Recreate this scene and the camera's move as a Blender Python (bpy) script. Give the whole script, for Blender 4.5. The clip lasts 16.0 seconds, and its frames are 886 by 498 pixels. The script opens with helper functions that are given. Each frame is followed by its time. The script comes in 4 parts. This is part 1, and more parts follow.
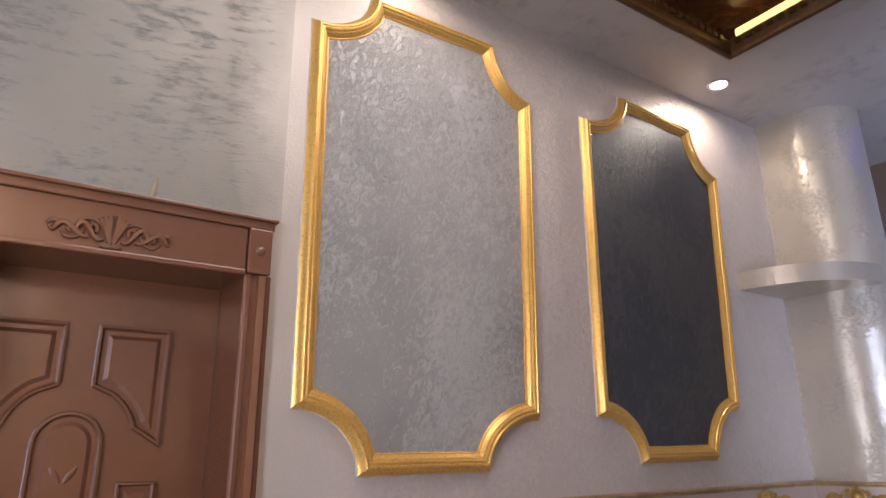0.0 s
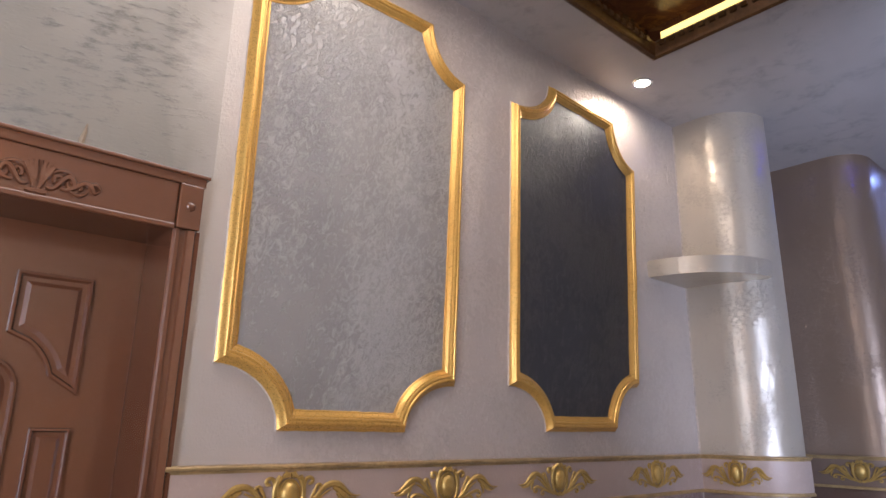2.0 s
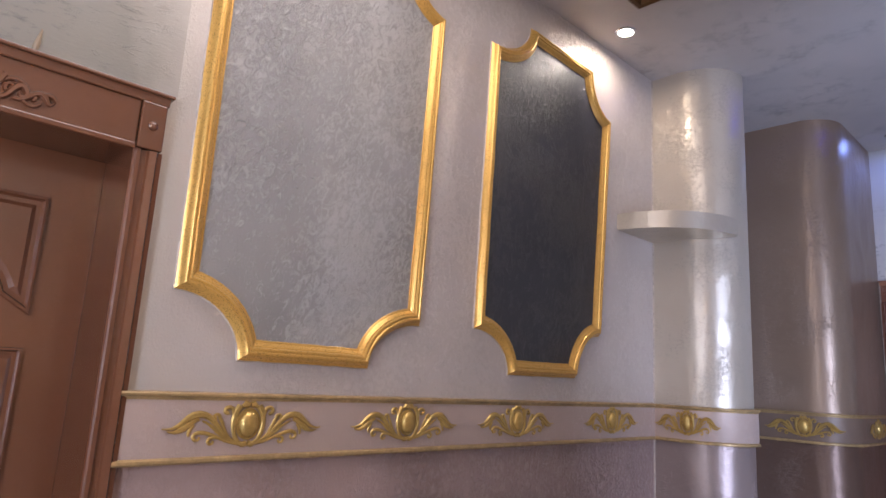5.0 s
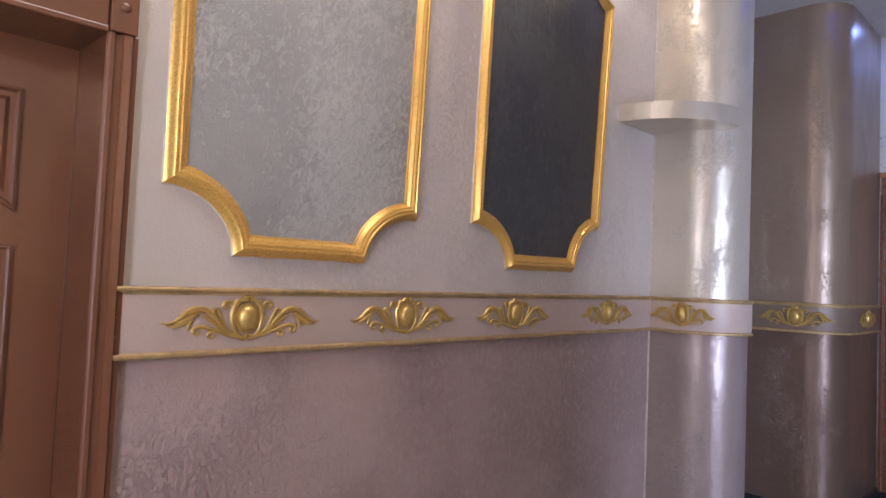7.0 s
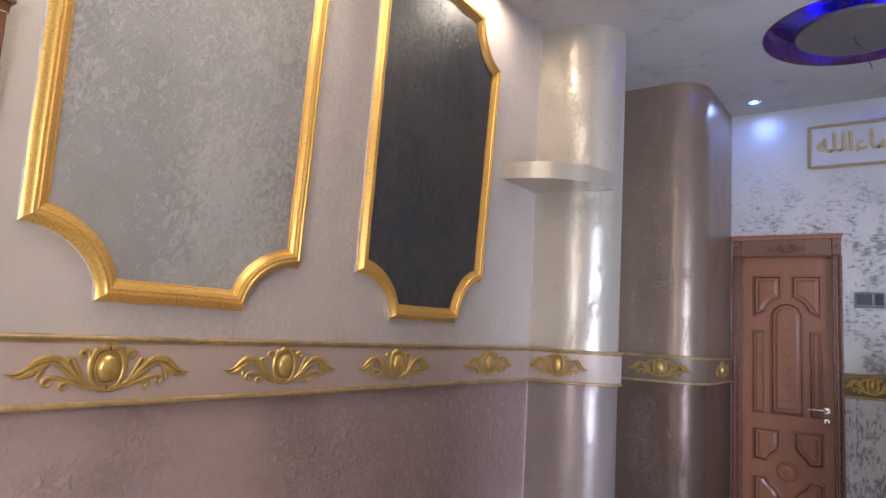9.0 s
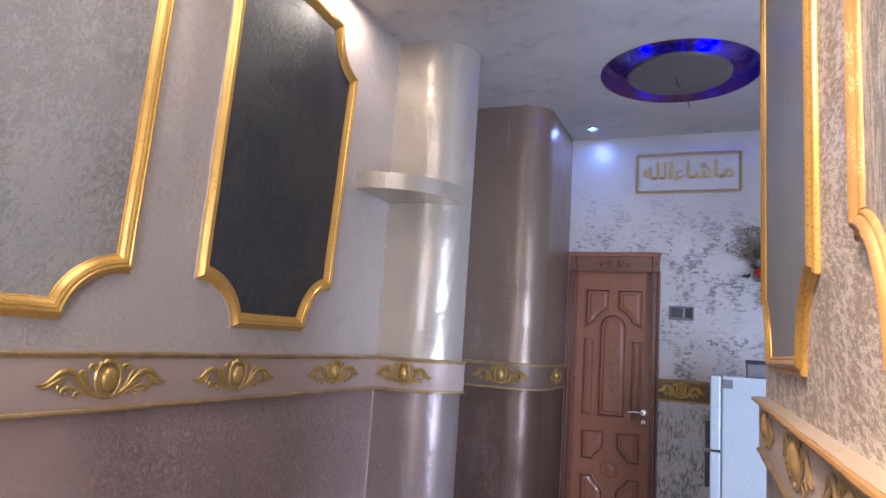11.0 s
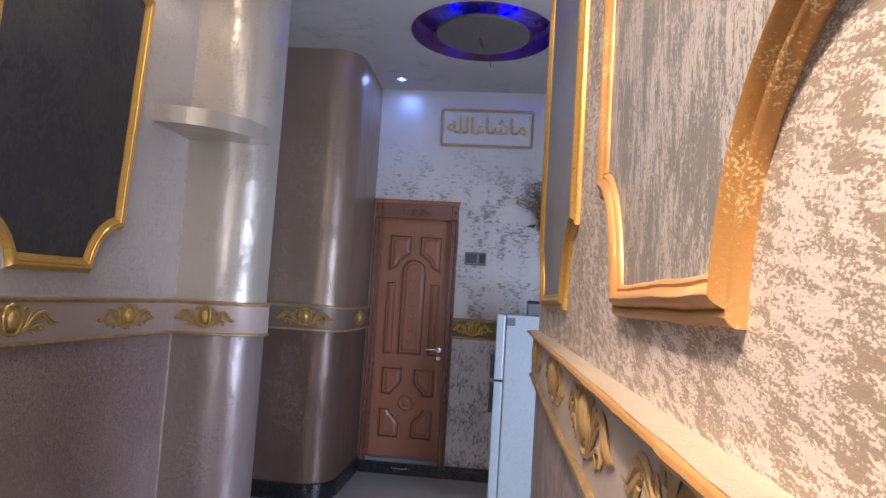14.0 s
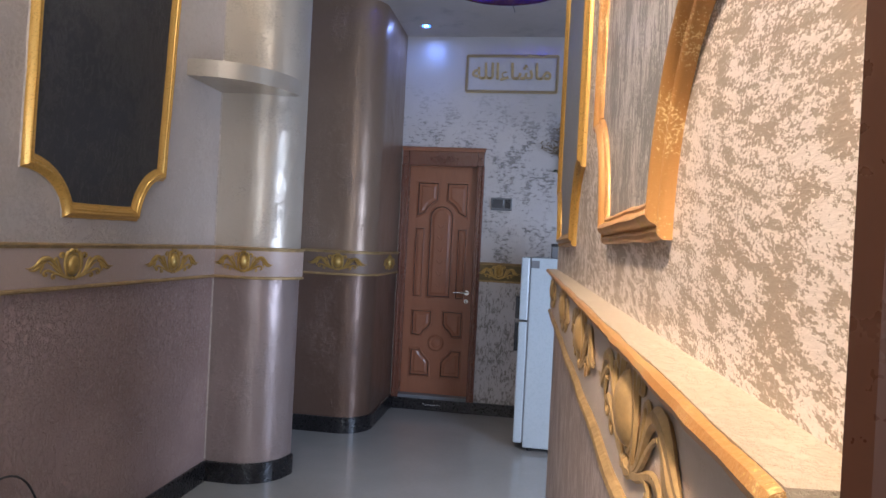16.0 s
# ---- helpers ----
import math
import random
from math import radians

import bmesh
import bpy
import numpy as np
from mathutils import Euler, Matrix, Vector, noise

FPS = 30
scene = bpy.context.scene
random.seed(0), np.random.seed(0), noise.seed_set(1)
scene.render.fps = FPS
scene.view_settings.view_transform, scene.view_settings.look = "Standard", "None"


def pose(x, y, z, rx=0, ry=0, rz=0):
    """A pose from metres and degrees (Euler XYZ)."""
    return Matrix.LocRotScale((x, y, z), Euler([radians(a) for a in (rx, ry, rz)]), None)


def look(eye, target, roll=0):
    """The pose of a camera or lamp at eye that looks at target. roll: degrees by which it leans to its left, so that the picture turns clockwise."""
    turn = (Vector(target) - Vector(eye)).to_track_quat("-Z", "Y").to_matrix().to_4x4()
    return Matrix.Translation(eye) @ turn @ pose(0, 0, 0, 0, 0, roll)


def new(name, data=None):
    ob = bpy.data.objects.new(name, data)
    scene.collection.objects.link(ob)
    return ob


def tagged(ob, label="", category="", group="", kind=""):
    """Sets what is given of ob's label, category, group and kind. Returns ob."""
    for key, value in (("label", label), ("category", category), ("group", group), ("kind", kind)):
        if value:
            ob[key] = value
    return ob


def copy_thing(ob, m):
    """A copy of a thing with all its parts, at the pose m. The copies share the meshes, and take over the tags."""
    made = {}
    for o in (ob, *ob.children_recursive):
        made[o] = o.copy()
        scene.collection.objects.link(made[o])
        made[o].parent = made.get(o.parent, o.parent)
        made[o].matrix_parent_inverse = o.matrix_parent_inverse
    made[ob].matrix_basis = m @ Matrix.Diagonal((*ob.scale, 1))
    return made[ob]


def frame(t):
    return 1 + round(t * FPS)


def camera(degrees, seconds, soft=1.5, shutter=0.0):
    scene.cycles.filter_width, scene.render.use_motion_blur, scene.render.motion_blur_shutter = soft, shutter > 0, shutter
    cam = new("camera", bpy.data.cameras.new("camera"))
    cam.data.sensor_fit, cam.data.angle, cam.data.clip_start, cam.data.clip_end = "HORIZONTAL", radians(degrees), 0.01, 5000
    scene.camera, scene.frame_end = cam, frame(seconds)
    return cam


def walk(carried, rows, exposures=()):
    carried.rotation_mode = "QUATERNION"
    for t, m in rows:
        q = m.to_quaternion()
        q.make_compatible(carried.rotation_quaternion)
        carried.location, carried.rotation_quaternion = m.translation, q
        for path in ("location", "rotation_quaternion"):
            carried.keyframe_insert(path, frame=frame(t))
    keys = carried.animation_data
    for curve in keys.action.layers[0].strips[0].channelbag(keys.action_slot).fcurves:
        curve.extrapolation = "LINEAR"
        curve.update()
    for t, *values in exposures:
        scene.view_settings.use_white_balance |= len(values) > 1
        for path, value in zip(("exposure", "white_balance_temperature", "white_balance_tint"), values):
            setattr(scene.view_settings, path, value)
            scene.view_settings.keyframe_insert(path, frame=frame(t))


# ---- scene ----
cam = camera(68.8, 16.0)
PATH = [
    (0, (1.756, 0.569, 1.556), (0.179, 1.646, 2.15), -0.7),
    (0.5, (1.763, 0.557, 1.547), (0.205, 1.664, 2.137), -0.0),
    (1, (1.77, 0.541, 1.539), (0.242, 1.688, 2.13), 0.6),
    (1.5, (1.797, 0.529, 1.521), (0.307, 1.741, 2.079), -0.4),
    (2, (1.814, 0.525, 1.502), (0.36, 1.79, 2.037), 1.0),
    (2.5, (1.828, 0.519, 1.489), (0.381, 1.796, 2.015), -0.0),
    (3, (1.821, 0.511, 1.489), (0.361, 1.77, 2.018), 2.0),
    (5.5, (1.769, 0.566, 1.46), (0.366, 1.96, 1.757), 3.0),
    (6, (1.75, 0.579, 1.447), (0.332, 1.98, 1.61), 3.1),
    (6.5, (1.751, 0.582, 1.448), (0.329, 1.985, 1.551), 2.7),
    (7, (1.752, 0.584, 1.45), (0.33, 1.988, 1.538), 2.4),
    (7.5, (1.756, 0.585, 1.455), (0.336, 1.99, 1.558), 3.1),
    (8, (1.766, 0.582, 1.461), (0.401, 2.031, 1.654), 3.1),
    (8.5, (1.772, 0.588, 1.462), (0.512, 2.125, 1.69), 3.2),
    (11, (1.808, 0.583, 1.499), (1.032, 2.405, 1.782), 3.9),
    (11.5, (1.821, 0.572, 1.5), (1.206, 2.453, 1.789), 4.2),
    (12, (1.826, 0.552, 1.501), (1.394, 2.483, 1.795), 4.5),
    (12.5, (1.833, 0.535, 1.504), (1.513, 2.488, 1.795), 4.3),
    (13, (1.832, 0.518, 1.504), (1.618, 2.486, 1.788), 4.1),
    (13.5, (1.83, 0.506, 1.499), (1.632, 2.48, 1.752), 3.8),
    (14, (1.829, 0.486, 1.486), (1.632, 2.47, 1.64), 3.6),
    (14.5, (1.846, 0.459, 1.479), (1.668, 2.448, 1.582), 3.2),
    (15, (1.874, 0.438, 1.472), (1.633, 2.422, 1.529), 3.0),
    (15.5, (1.88, 0.396, 1.466), (1.58, 2.373, 1.484), 3.1),
    (16, (1.875, 0.346, 1.463), (1.594, 2.326, 1.451), 2.9),
]
walk(cam, [(t, look(eye, target, roll)) for t, eye, target, roll in PATH], ((0, 0.11, 6440, 15), (3, 0.12, 6420, 15), (5.5, 0.25, 6330, 17), (7.8, 0.39, 6560, 12), (8.5, 0.42, 6700, 10), (11, 0.36, 6230, 14), (12.5, 0.30, 6180, 13), (13.5, 0.07, 6340, 13), (14.5, -0.05, 6370, 9), (16, -0.13, 6370, 8)))

# ---------------- light ----------------
world = bpy.data.worlds.new("world")
scene.world = world
world.use_nodes = True
sky = world.node_tree.nodes.new("ShaderNodeTexSky")
sky.sky_type, sky.sun_disc, sky.sun_elevation, sky.sun_rotation = "NISHITA", False, radians(35), radians(200)
world.node_tree.links.new(sky.outputs[0], world.node_tree.nodes["Background"].inputs[0])
world.node_tree.nodes["Background"].inputs[1].default_value = 0.12


def lamp(name, kind, m, energy, color, size=0.1, size_y=None, spread=180):
    data = bpy.data.lights.new(name, kind)
    data.energy, data.color = energy, color
    if kind == "AREA":
        data.size = size
        data.spread = radians(spread)
        if size_y:
            data.shape, data.size_y = "RECTANGLE", size_y
        else:
            data.shape = "DISK"
    else:
        data.shadow_soft_size = size
    ob = new(name, data)
    ob.matrix_world = m
    return ob


WARM = (1.0, 0.89, 0.75)
CEIL = 3.302          # ceiling height
XB = 2.0            # face of the east wall
YN = 6.0              # face of the north wall
YC1, XC1, RC1 = 3.945, 0.432, 0.26   # first pillar: face, side, corner radius
YC2, XC2, RC2 = 5.09, 0.662, 0.22   # second pillar
XE, YS = 3.6, -2.3    # far sides of the place, out of sight
SPOTS = [(0.17, 1.62), (0.17, 3.348)]
TILTED = (1.30, -0.20)   # tilted spotlight that washes the east wall
for (sx, sy), watts in zip(SPOTS, (1.1, 4.2)):
    lamp("spot_lamp", "AREA", pose(sx, sy, CEIL - 0.03), watts, WARM, 0.085)
lamp("tilted_spot_lamp", "AREA", look((TILTED[0], TILTED[1], CEIL - 0.03), (2.0, 0.74, 1.85)), 40, (1.0, 0.76, 0.58), 0.2, None, 75)
lamp("blue_spot_lamp", "AREA", pose(0.874, 5.722, CEIL - 0.012), 2.0, (0.22, 0.36, 1.0), 0.07)
# added fill in the coffer, standing in for bounced led light
lamp("coffer_light", "AREA", pose(1.0, 1.5, CEIL + 0.12), 25, (1.0, 0.92, 0.88), 1.05, 1.55)
# daylight fill at an added, unseen window south of the east door
lamp("window_light", "AREA", pose(XB - 0.02, -1.4, 1.75, 0, 90, 0), 116, (0.76, 0.84, 1.0), 1.7, 1.1)
# cool fill for the far end, from a second window added out of view
lamp("east_window_light", "AREA", pose(XE - 0.03, 2.5, 1.35, 0, 90, 0), 150, (0.57, 0.70, 1.0), 1.8, 1.15)

# ---------------- materials ----------------


def material(name):
    m = bpy.data.materials.new(name)
    m.use_nodes = True
    return m, m.node_tree, m.node_tree.nodes["Principled BSDF"]


def node(nt, kind, **inputs):
    n = nt.nodes.new(kind)
    for k, v in inputs.items():
        n.inputs[k.replace("_", " ")].default_value = v
    return n


def noise_tex(nt, scale, detail=5.0, rough=0.6, distortion=0.0, stretch=(1, 1, 1), shift=(0, 0, 0), turn=0.0):
    co = nt.nodes.new("ShaderNodeTexCoord")
    mp = nt.nodes.new("ShaderNodeMapping")
    mp.inputs["Scale"].default_value = stretch
    mp.inputs["Location"].default_value = shift
    source = co.outputs["Object"]
    if turn:   # slanted strokes on the walls that run along y
        rot = nt.nodes.new("ShaderNodeMapping")
        rot.inputs["Rotation"].default_value = (radians(turn), 0, 0)
        nt.links.new(source, rot.inputs["Vector"])
        source = rot.outputs[0]
    nt.links.new(source, mp.inputs["Vector"])
    n = node(nt, "ShaderNodeTexNoise", Scale=scale, Detail=detail, Roughness=rough, Distortion=distortion)
    nt.links.new(mp.outputs[0], n.inputs["Vector"])
    return n.outputs["Fac"]


def ramp(nt, fac, lo, hi, a=0.0, b=1.0):
    r = node(nt, "ShaderNodeMapRange")
    r.inputs["From Min"].default_value, r.inputs["From Max"].default_value = lo, hi
    r.inputs["To Min"].default_value, r.inputs["To Max"].default_value = a, b
    nt.links.new(fac, r.inputs["Value"])
    return r.outputs[0]


def mix(nt, fac, a, b):
    m = nt.nodes.new("ShaderNodeMix")
    m.data_type = "RGBA"
    for sock, v in ((m.inputs[0], fac), (m.inputs[6], a), (m.inputs[7], b)):
        if isinstance(v, bpy.types.NodeSocket):
            nt.links.new(v, sock)
        else:
            sock.default_value = (*v, 1) if isinstance(v, tuple) else v
    return m.outputs[2]


def bump(nt, bsdf, heights, strength=0.3, dist=0.004):
    prev = None
    for h, d in heights:
        b = node(nt, "ShaderNodeBump", Strength=strength, Distance=d * dist)
        nt.links.new(h, b.inputs["Height"])
        if prev:
            nt.links.new(prev, b.inputs["Normal"])
        prev = b.outputs[0]
    nt.links.new(prev, bsdf.inputs["Normal"])


def plaster(name, base, fleck, broad, scale=14.0, stretch=(1, 1, 1), lo=0.5, hi=0.62, amount=1.0, rough=0.42,
            fleck_rough=0.28, metal=0.25, fleck_metal=0.5, relief=0.35, shift=(0, 0, 0), distortion=0.15, grain=90.0, clump=3.1, thin=0.25, ragged=0.7, jitter=0.25, wave=1.5, gather=0.0, other=None, fade=None, along=1, edge=None, turn=0.0):
    """Trowelled pearl plaster: a base coat, flecks of a second coat, broad clouds and a fine relief."""
    m, nt, bsdf = material(name)
    flakes = noise_tex(nt, scale, 9, ragged, distortion, stretch, shift, turn)
    clouds = noise_tex(nt, 1.7, 3, 0.55, 0.4, (1, 1, 1), shift)
    patch = noise_tex(nt, clump, 3, 0.5, 0.2, (1, 1, 0.7), (shift[0] + 4, 7, 2))
    fine = noise_tex(nt, grain, 4, 0.7, 0.3, stretch)
    crumb = noise_tex(nt, grain * 2.6, 3, 0.7, 0, (stretch[0], stretch[1] ** 0.5, stretch[2] ** 0.5), shift)
    rough_edge = nt.nodes.new("ShaderNodeMath")
    rough_edge.operation = "MULTIPLY_ADD"
    nt.links.new(ramp(nt, crumb, 0, 1, -0.5, 0.5), rough_edge.inputs[0])
    rough_edge.inputs[1].default_value = jitter
    nt.links.new(flakes, rough_edge.inputs[2])
    flakes = rough_edge.outputs[0]
    if gather:   # flakes crowd in some places and thin out in others
        crowd = nt.nodes.new("ShaderNodeMath")
        crowd.operation = "MULTIPLY_ADD"
        nt.links.new(ramp(nt, patch, 0, 1, -0.5, 0.5), crowd.inputs[0])
        crowd.inputs[1].default_value = gather
        nt.links.new(flakes, crowd.inputs[2])
        flakes = crowd.outputs[0]
        thin = 1.0
    mask = nt.nodes.new("ShaderNodeMath")
    mask.operation = "MULTIPLY"
    nt.links.new(ramp(nt, flakes, lo, hi), mask.inputs[0])
    nt.links.new(ramp(nt, patch, 0.36, 0.6, thin * amount, amount), mask.inputs[1])
    if fade:   # the flakes run out along one axis
        sep = nt.nodes.new("ShaderNodeSeparateXYZ")
        nt.links.new(nt.nodes.new("ShaderNodeTexCoord").outputs["Object"], sep.inputs[0])
        wob = nt.nodes.new("ShaderNodeMath")
        wob.operation = "MULTIPLY_ADD"
        nt.links.new(ramp(nt, patch, 0, 1, -0.5, 0.5), wob.inputs[0])
        wob.inputs[1].default_value = 0.35
        nt.links.new(sep.outputs[along], wob.inputs[2])
        last = mask
        mask = nt.nodes.new("ShaderNodeMath")
        mask.operation = "MULTIPLY"
        nt.links.new(last.outputs[0], mask.inputs[0])
        nt.links.new(ramp(nt, wob.outputs[0], fade[0], fade[1], 1.0, 0.0), mask.inputs[1])
    tone = mix(nt, ramp(nt, clouds, 0.3, 0.7), base, broad)
    if edge:
        tone = mix(nt, ramp(nt, wob.outputs[0], fade[0], fade[1]), tone, edge)
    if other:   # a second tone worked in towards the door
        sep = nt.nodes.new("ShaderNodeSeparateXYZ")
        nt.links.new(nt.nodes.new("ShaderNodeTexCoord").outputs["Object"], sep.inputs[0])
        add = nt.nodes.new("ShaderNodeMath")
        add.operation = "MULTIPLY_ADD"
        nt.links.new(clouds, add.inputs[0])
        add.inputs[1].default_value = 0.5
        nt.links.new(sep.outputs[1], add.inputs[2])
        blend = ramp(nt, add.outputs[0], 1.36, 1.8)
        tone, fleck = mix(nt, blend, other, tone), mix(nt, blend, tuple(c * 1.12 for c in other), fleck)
    nt.links.new(mix(nt, mask.outputs[0], tone, fleck), bsdf.inputs["Base Color"])
    nt.links.new(ramp(nt, mask.outputs[0], 0, 1, rough, fleck_rough), bsdf.inputs["Roughness"])
    nt.links.new(ramp(nt, mask.outputs[0], 0, 1, metal, fleck_metal), bsdf.inputs["Metallic"])
    bump(nt, bsdf, ((mask.outputs[0], 1.0), (fine, 0.5), (patch, wave), (clouds, wave)), relief)
    return m


def paint(name, color, rough=0.4, metal=0.0, vary=0.12, scale=8.0, relief=0.1, grain=60.0, stretch=(1, 1, 1), coat=0.0, spread=1.0):
    m, nt, bsdf = material(name)
    big, small = noise_tex(nt, scale, 4, 0.6, 0.3, stretch), noise_tex(nt, grain, 4, 0.65, 0, stretch)
    dark = tuple(c * (1 - vary) for c in color)
    light = tuple(min(1, c * (1 + vary)) for c in color)
    tone = mix(nt, ramp(nt, big, 0.3, 0.7), dark, light)
    nt.links.new(mix(nt, ramp(nt, small, 0.35, 0.75, 0, 0.5), tone, tuple(c * (1 - 1.6 * vary) for c in color)), bsdf.inputs["Base Color"])
    nt.links.new(ramp(nt, small, 0.3, 0.7, max(0.03, rough - 0.07 * spread), rough + 0.09 * spread), bsdf.inputs["Roughness"])
    bsdf.inputs["Metallic"].default_value = metal
    bsdf.inputs["Coat Weight"].default_value = coat
    bsdf.inputs["Coat Roughness"].default_value = 0.12
    bump(nt, bsdf, ((small, 0.4), (big, 1.0)), relief)
    return m


def glow(name, color, strength):
    m, nt, bsdf = material(name)
    bsdf.inputs["Base Color"].default_value = (*color, 1)
    bsdf.inputs["Emission Color"].default_value = (*color, 1)
    bsdf.inputs["Emission Strength"].default_value = strength
    return m


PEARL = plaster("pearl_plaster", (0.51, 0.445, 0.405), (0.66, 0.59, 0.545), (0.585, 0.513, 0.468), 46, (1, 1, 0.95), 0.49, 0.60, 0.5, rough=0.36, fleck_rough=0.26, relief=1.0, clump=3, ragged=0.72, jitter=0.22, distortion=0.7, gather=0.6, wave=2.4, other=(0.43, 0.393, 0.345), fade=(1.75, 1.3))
OLIVE = plaster("silver_streak_plaster", (0.205, 0.189, 0.159), (0.112, 0.105, 0.095), (0.24, 0.222, 0.189), 34, (1, 0.34, 1.3), 0.52, 0.66, 0.72, metal=0.2, fleck_metal=0.1, fleck_rough=0.5, clump=4, ragged=0.74, jitter=0.14, relief=0.4, gather=0.5, fade=(1.02, 1.2), edge=(0.375, 0.343, 0.298), turn=-7)
MAUVE = plaster("mauve_dado_plaster", (0.275, 0.182, 0.162), (0.48, 0.355, 0.325), (0.40, 0.285, 0.26), 40, (1, 1, 0.75), 0.48, 0.62, 0.7, rough=0.38, fleck_rough=0.3, metal=0.12, fleck_metal=0.3, relief=1.3, clump=1.6, thin=0.12, distortion=0.8, ragged=0.72)
SILVERP = plaster("silver_grey_panel_plaster", (0.275, 0.266, 0.257), (0.47, 0.46, 0.452), (0.40, 0.386, 0.366), 34, (1, 1.15, 0.75), 0.46, 0.62, 0.85, metal=0.3, relief=0.85, clump=2.2, fleck_rough=0.26, ragged=0.72, jitter=0.18, distortion=1.4, gather=0.5, wave=2.6, grain=120, turn=25)
CHARCOAL = plaster("charcoal_panel_plaster", (0.030, 0.030, 0.034), (0.060, 0.060, 0.066), (0.042, 0.042, 0.049), 26, (1, 1, 0.7), 0.5, 0.68, 0.55, rough=0.40, fleck_rough=0.31, metal=0.0, fleck_metal=0.2, relief=0.75, ragged=0.7, jitter=0.15, distortion=1.4, gather=0.5, wave=2.2, turn=20)
PILLAR = plaster("pillar_pearl_plaster", (0.49, 0.425, 0.342), (0.40, 0.342, 0.272), (0.55, 0.48, 0.39), 56, (1, 1, 1.3), 0.57, 0.65, 0.5, rough=0.31, fleck_rough=0.46, metal=0.5, fleck_metal=0.32, relief=0.6, clump=7, ragged=0.75, gather=0.7, wave=2.8, grain=36)
PILLAR_LOW = plaster("pillar_mauve_plaster", (0.30, 0.230, 0.210), (0.24, 0.184, 0.168), (0.34, 0.265, 0.243), 56, (1, 1, 1.3), 0.57, 0.65, 0.5, rough=0.31, fleck_rough=0.46, metal=0.5, fleck_metal=0.32, relief=0.6, clump=7, ragged=0.75, gather=0.7, wave=2.8, grain=36)
PILLAR_B = plaster("pillar_taupe_plaster", (0.255, 0.176, 0.124), (0.205, 0.142, 0.10), (0.285, 0.20, 0.143), 56, (1, 1, 1.3), 0.58, 0.66, 0.5, rough=0.32, fleck_rough=0.44, metal=0.45, fleck_metal=0.22, relief=0.6, clump=6, gather=0.7, wave=2.8, grain=36)
PILLAR_B_LOW = plaster("pillar_brown_plaster", (0.138, 0.082, 0.058), (0.105, 0.063, 0.045), (0.155, 0.095, 0.069), 56, (1, 1, 1.3), 0.58, 0.66, 0.5, rough=0.32, fleck_rough=0.44, metal=0.45, fleck_metal=0.22, relief=0.6, clump=6, gather=0.7, wave=2.8, grain=36)
EASTW = plaster("flaked_silver_plaster", (0.33, 0.265, 0.205), (0.80, 0.72, 0.665), (0.39, 0.315, 0.245), 100, (1, 0.24, 0.9), 0.49, 0.525, 1.0, rough=0.48, metal=0.1, fleck_metal=0.25, fleck_rough=0.34, relief=0.4, clump=12, ragged=0.78, jitter=0.56, wave=0.2, grain=170, gather=0.32, turn=-12)
EASTP = plaster("streaked_grey_plaster", (0.18, 0.175, 0.165), (0.56, 0.53, 0.50), (0.235, 0.225, 0.215), 95, (1, 0.9, 0.22), 0.50, 0.535, 1.0, rough=0.48, metal=0.1, fleck_metal=0.25, fleck_rough=0.36, relief=0.3, clump=8, ragged=0.78, jitter=0.62, wave=0.2, grain=170, gather=0.5)
EAST_LOW = plaster("streaked_mauve_plaster", (0.26, 0.205, 0.19), (0.55, 0.48, 0.46), (0.31, 0.25, 0.232), 90, (1, 0.9, 0.2), 0.50, 0.545, 0.9, rough=0.45, metal=0.1, fleck_metal=0.25, fleck_rough=0.36, relief=0.4, clump=8, ragged=0.76, jitter=0.5, wave=0.2, grain=150, gather=0.4)
EASTP2 = plaster("blue_grey_panel_plaster", (0.22, 0.23, 0.25), (0.33, 0.34, 0.36), (0.26, 0.27, 0.29), 26, (1, 1.2, 0.5), 0.5, 0.64, 0.8, rough=0.42, metal=0.15, ragged=0.72)
NORTHW = plaster("white_silver_plaster", (0.56, 0.54, 0.54), (0.20, 0.188, 0.172), (0.48, 0.462, 0.458), 34, (0.6, 1, 1.35), 0.545, 0.60, 0.8, rough=0.36, fleck_rough=0.5, metal=0.25, fleck_metal=0.1, relief=0.5, clump=6, ragged=0.72, jitter=0.16, gather=0.5, fade=(2.45, 2.95), along=2)
NORTH_LOW = plaster("white_silver_dado_plaster", (0.60, 0.58, 0.60), (0.20, 0.188, 0.175), (0.52, 0.50, 0.515), 34, (1.5, 1, 0.6), 0.52, 0.57, 0.85, rough=0.36, fleck_rough=0.5, metal=0.25, fleck_metal=0.1, relief=0.5, clump=7, ragged=0.74, jitter=0.16, gather=0.5)
CEILP = plaster("grey_ceiling_plaster", (0.39, 0.355, 0.335), (0.245, 0.222, 0.21), (0.445, 0.407, 0.385), 9, (1, 1, 1), 0.5, 0.68, 0.7, rough=0.5, fleck_rough=0.55, metal=0.1, fleck_metal=0.1, relief=0.7, clump=2.5, thin=0.0)
PLAIN = paint("plain_wall_paint", (0.55, 0.50, 0.47), 0.5)
BANDM = plaster("band_taupe_plaster", (0.415, 0.312, 0.262), (0.51, 0.395, 0.34), (0.46, 0.352, 0.30), 30, (1, 1, 1), 0.52, 0.66, 0.5, rough=0.42, metal=0.1, relief=0.5)
GOLD = paint("gold_paint", (0.68, 0.40, 0.105), 0.30, 0.55, 0.045, 14, 0.16, 240)
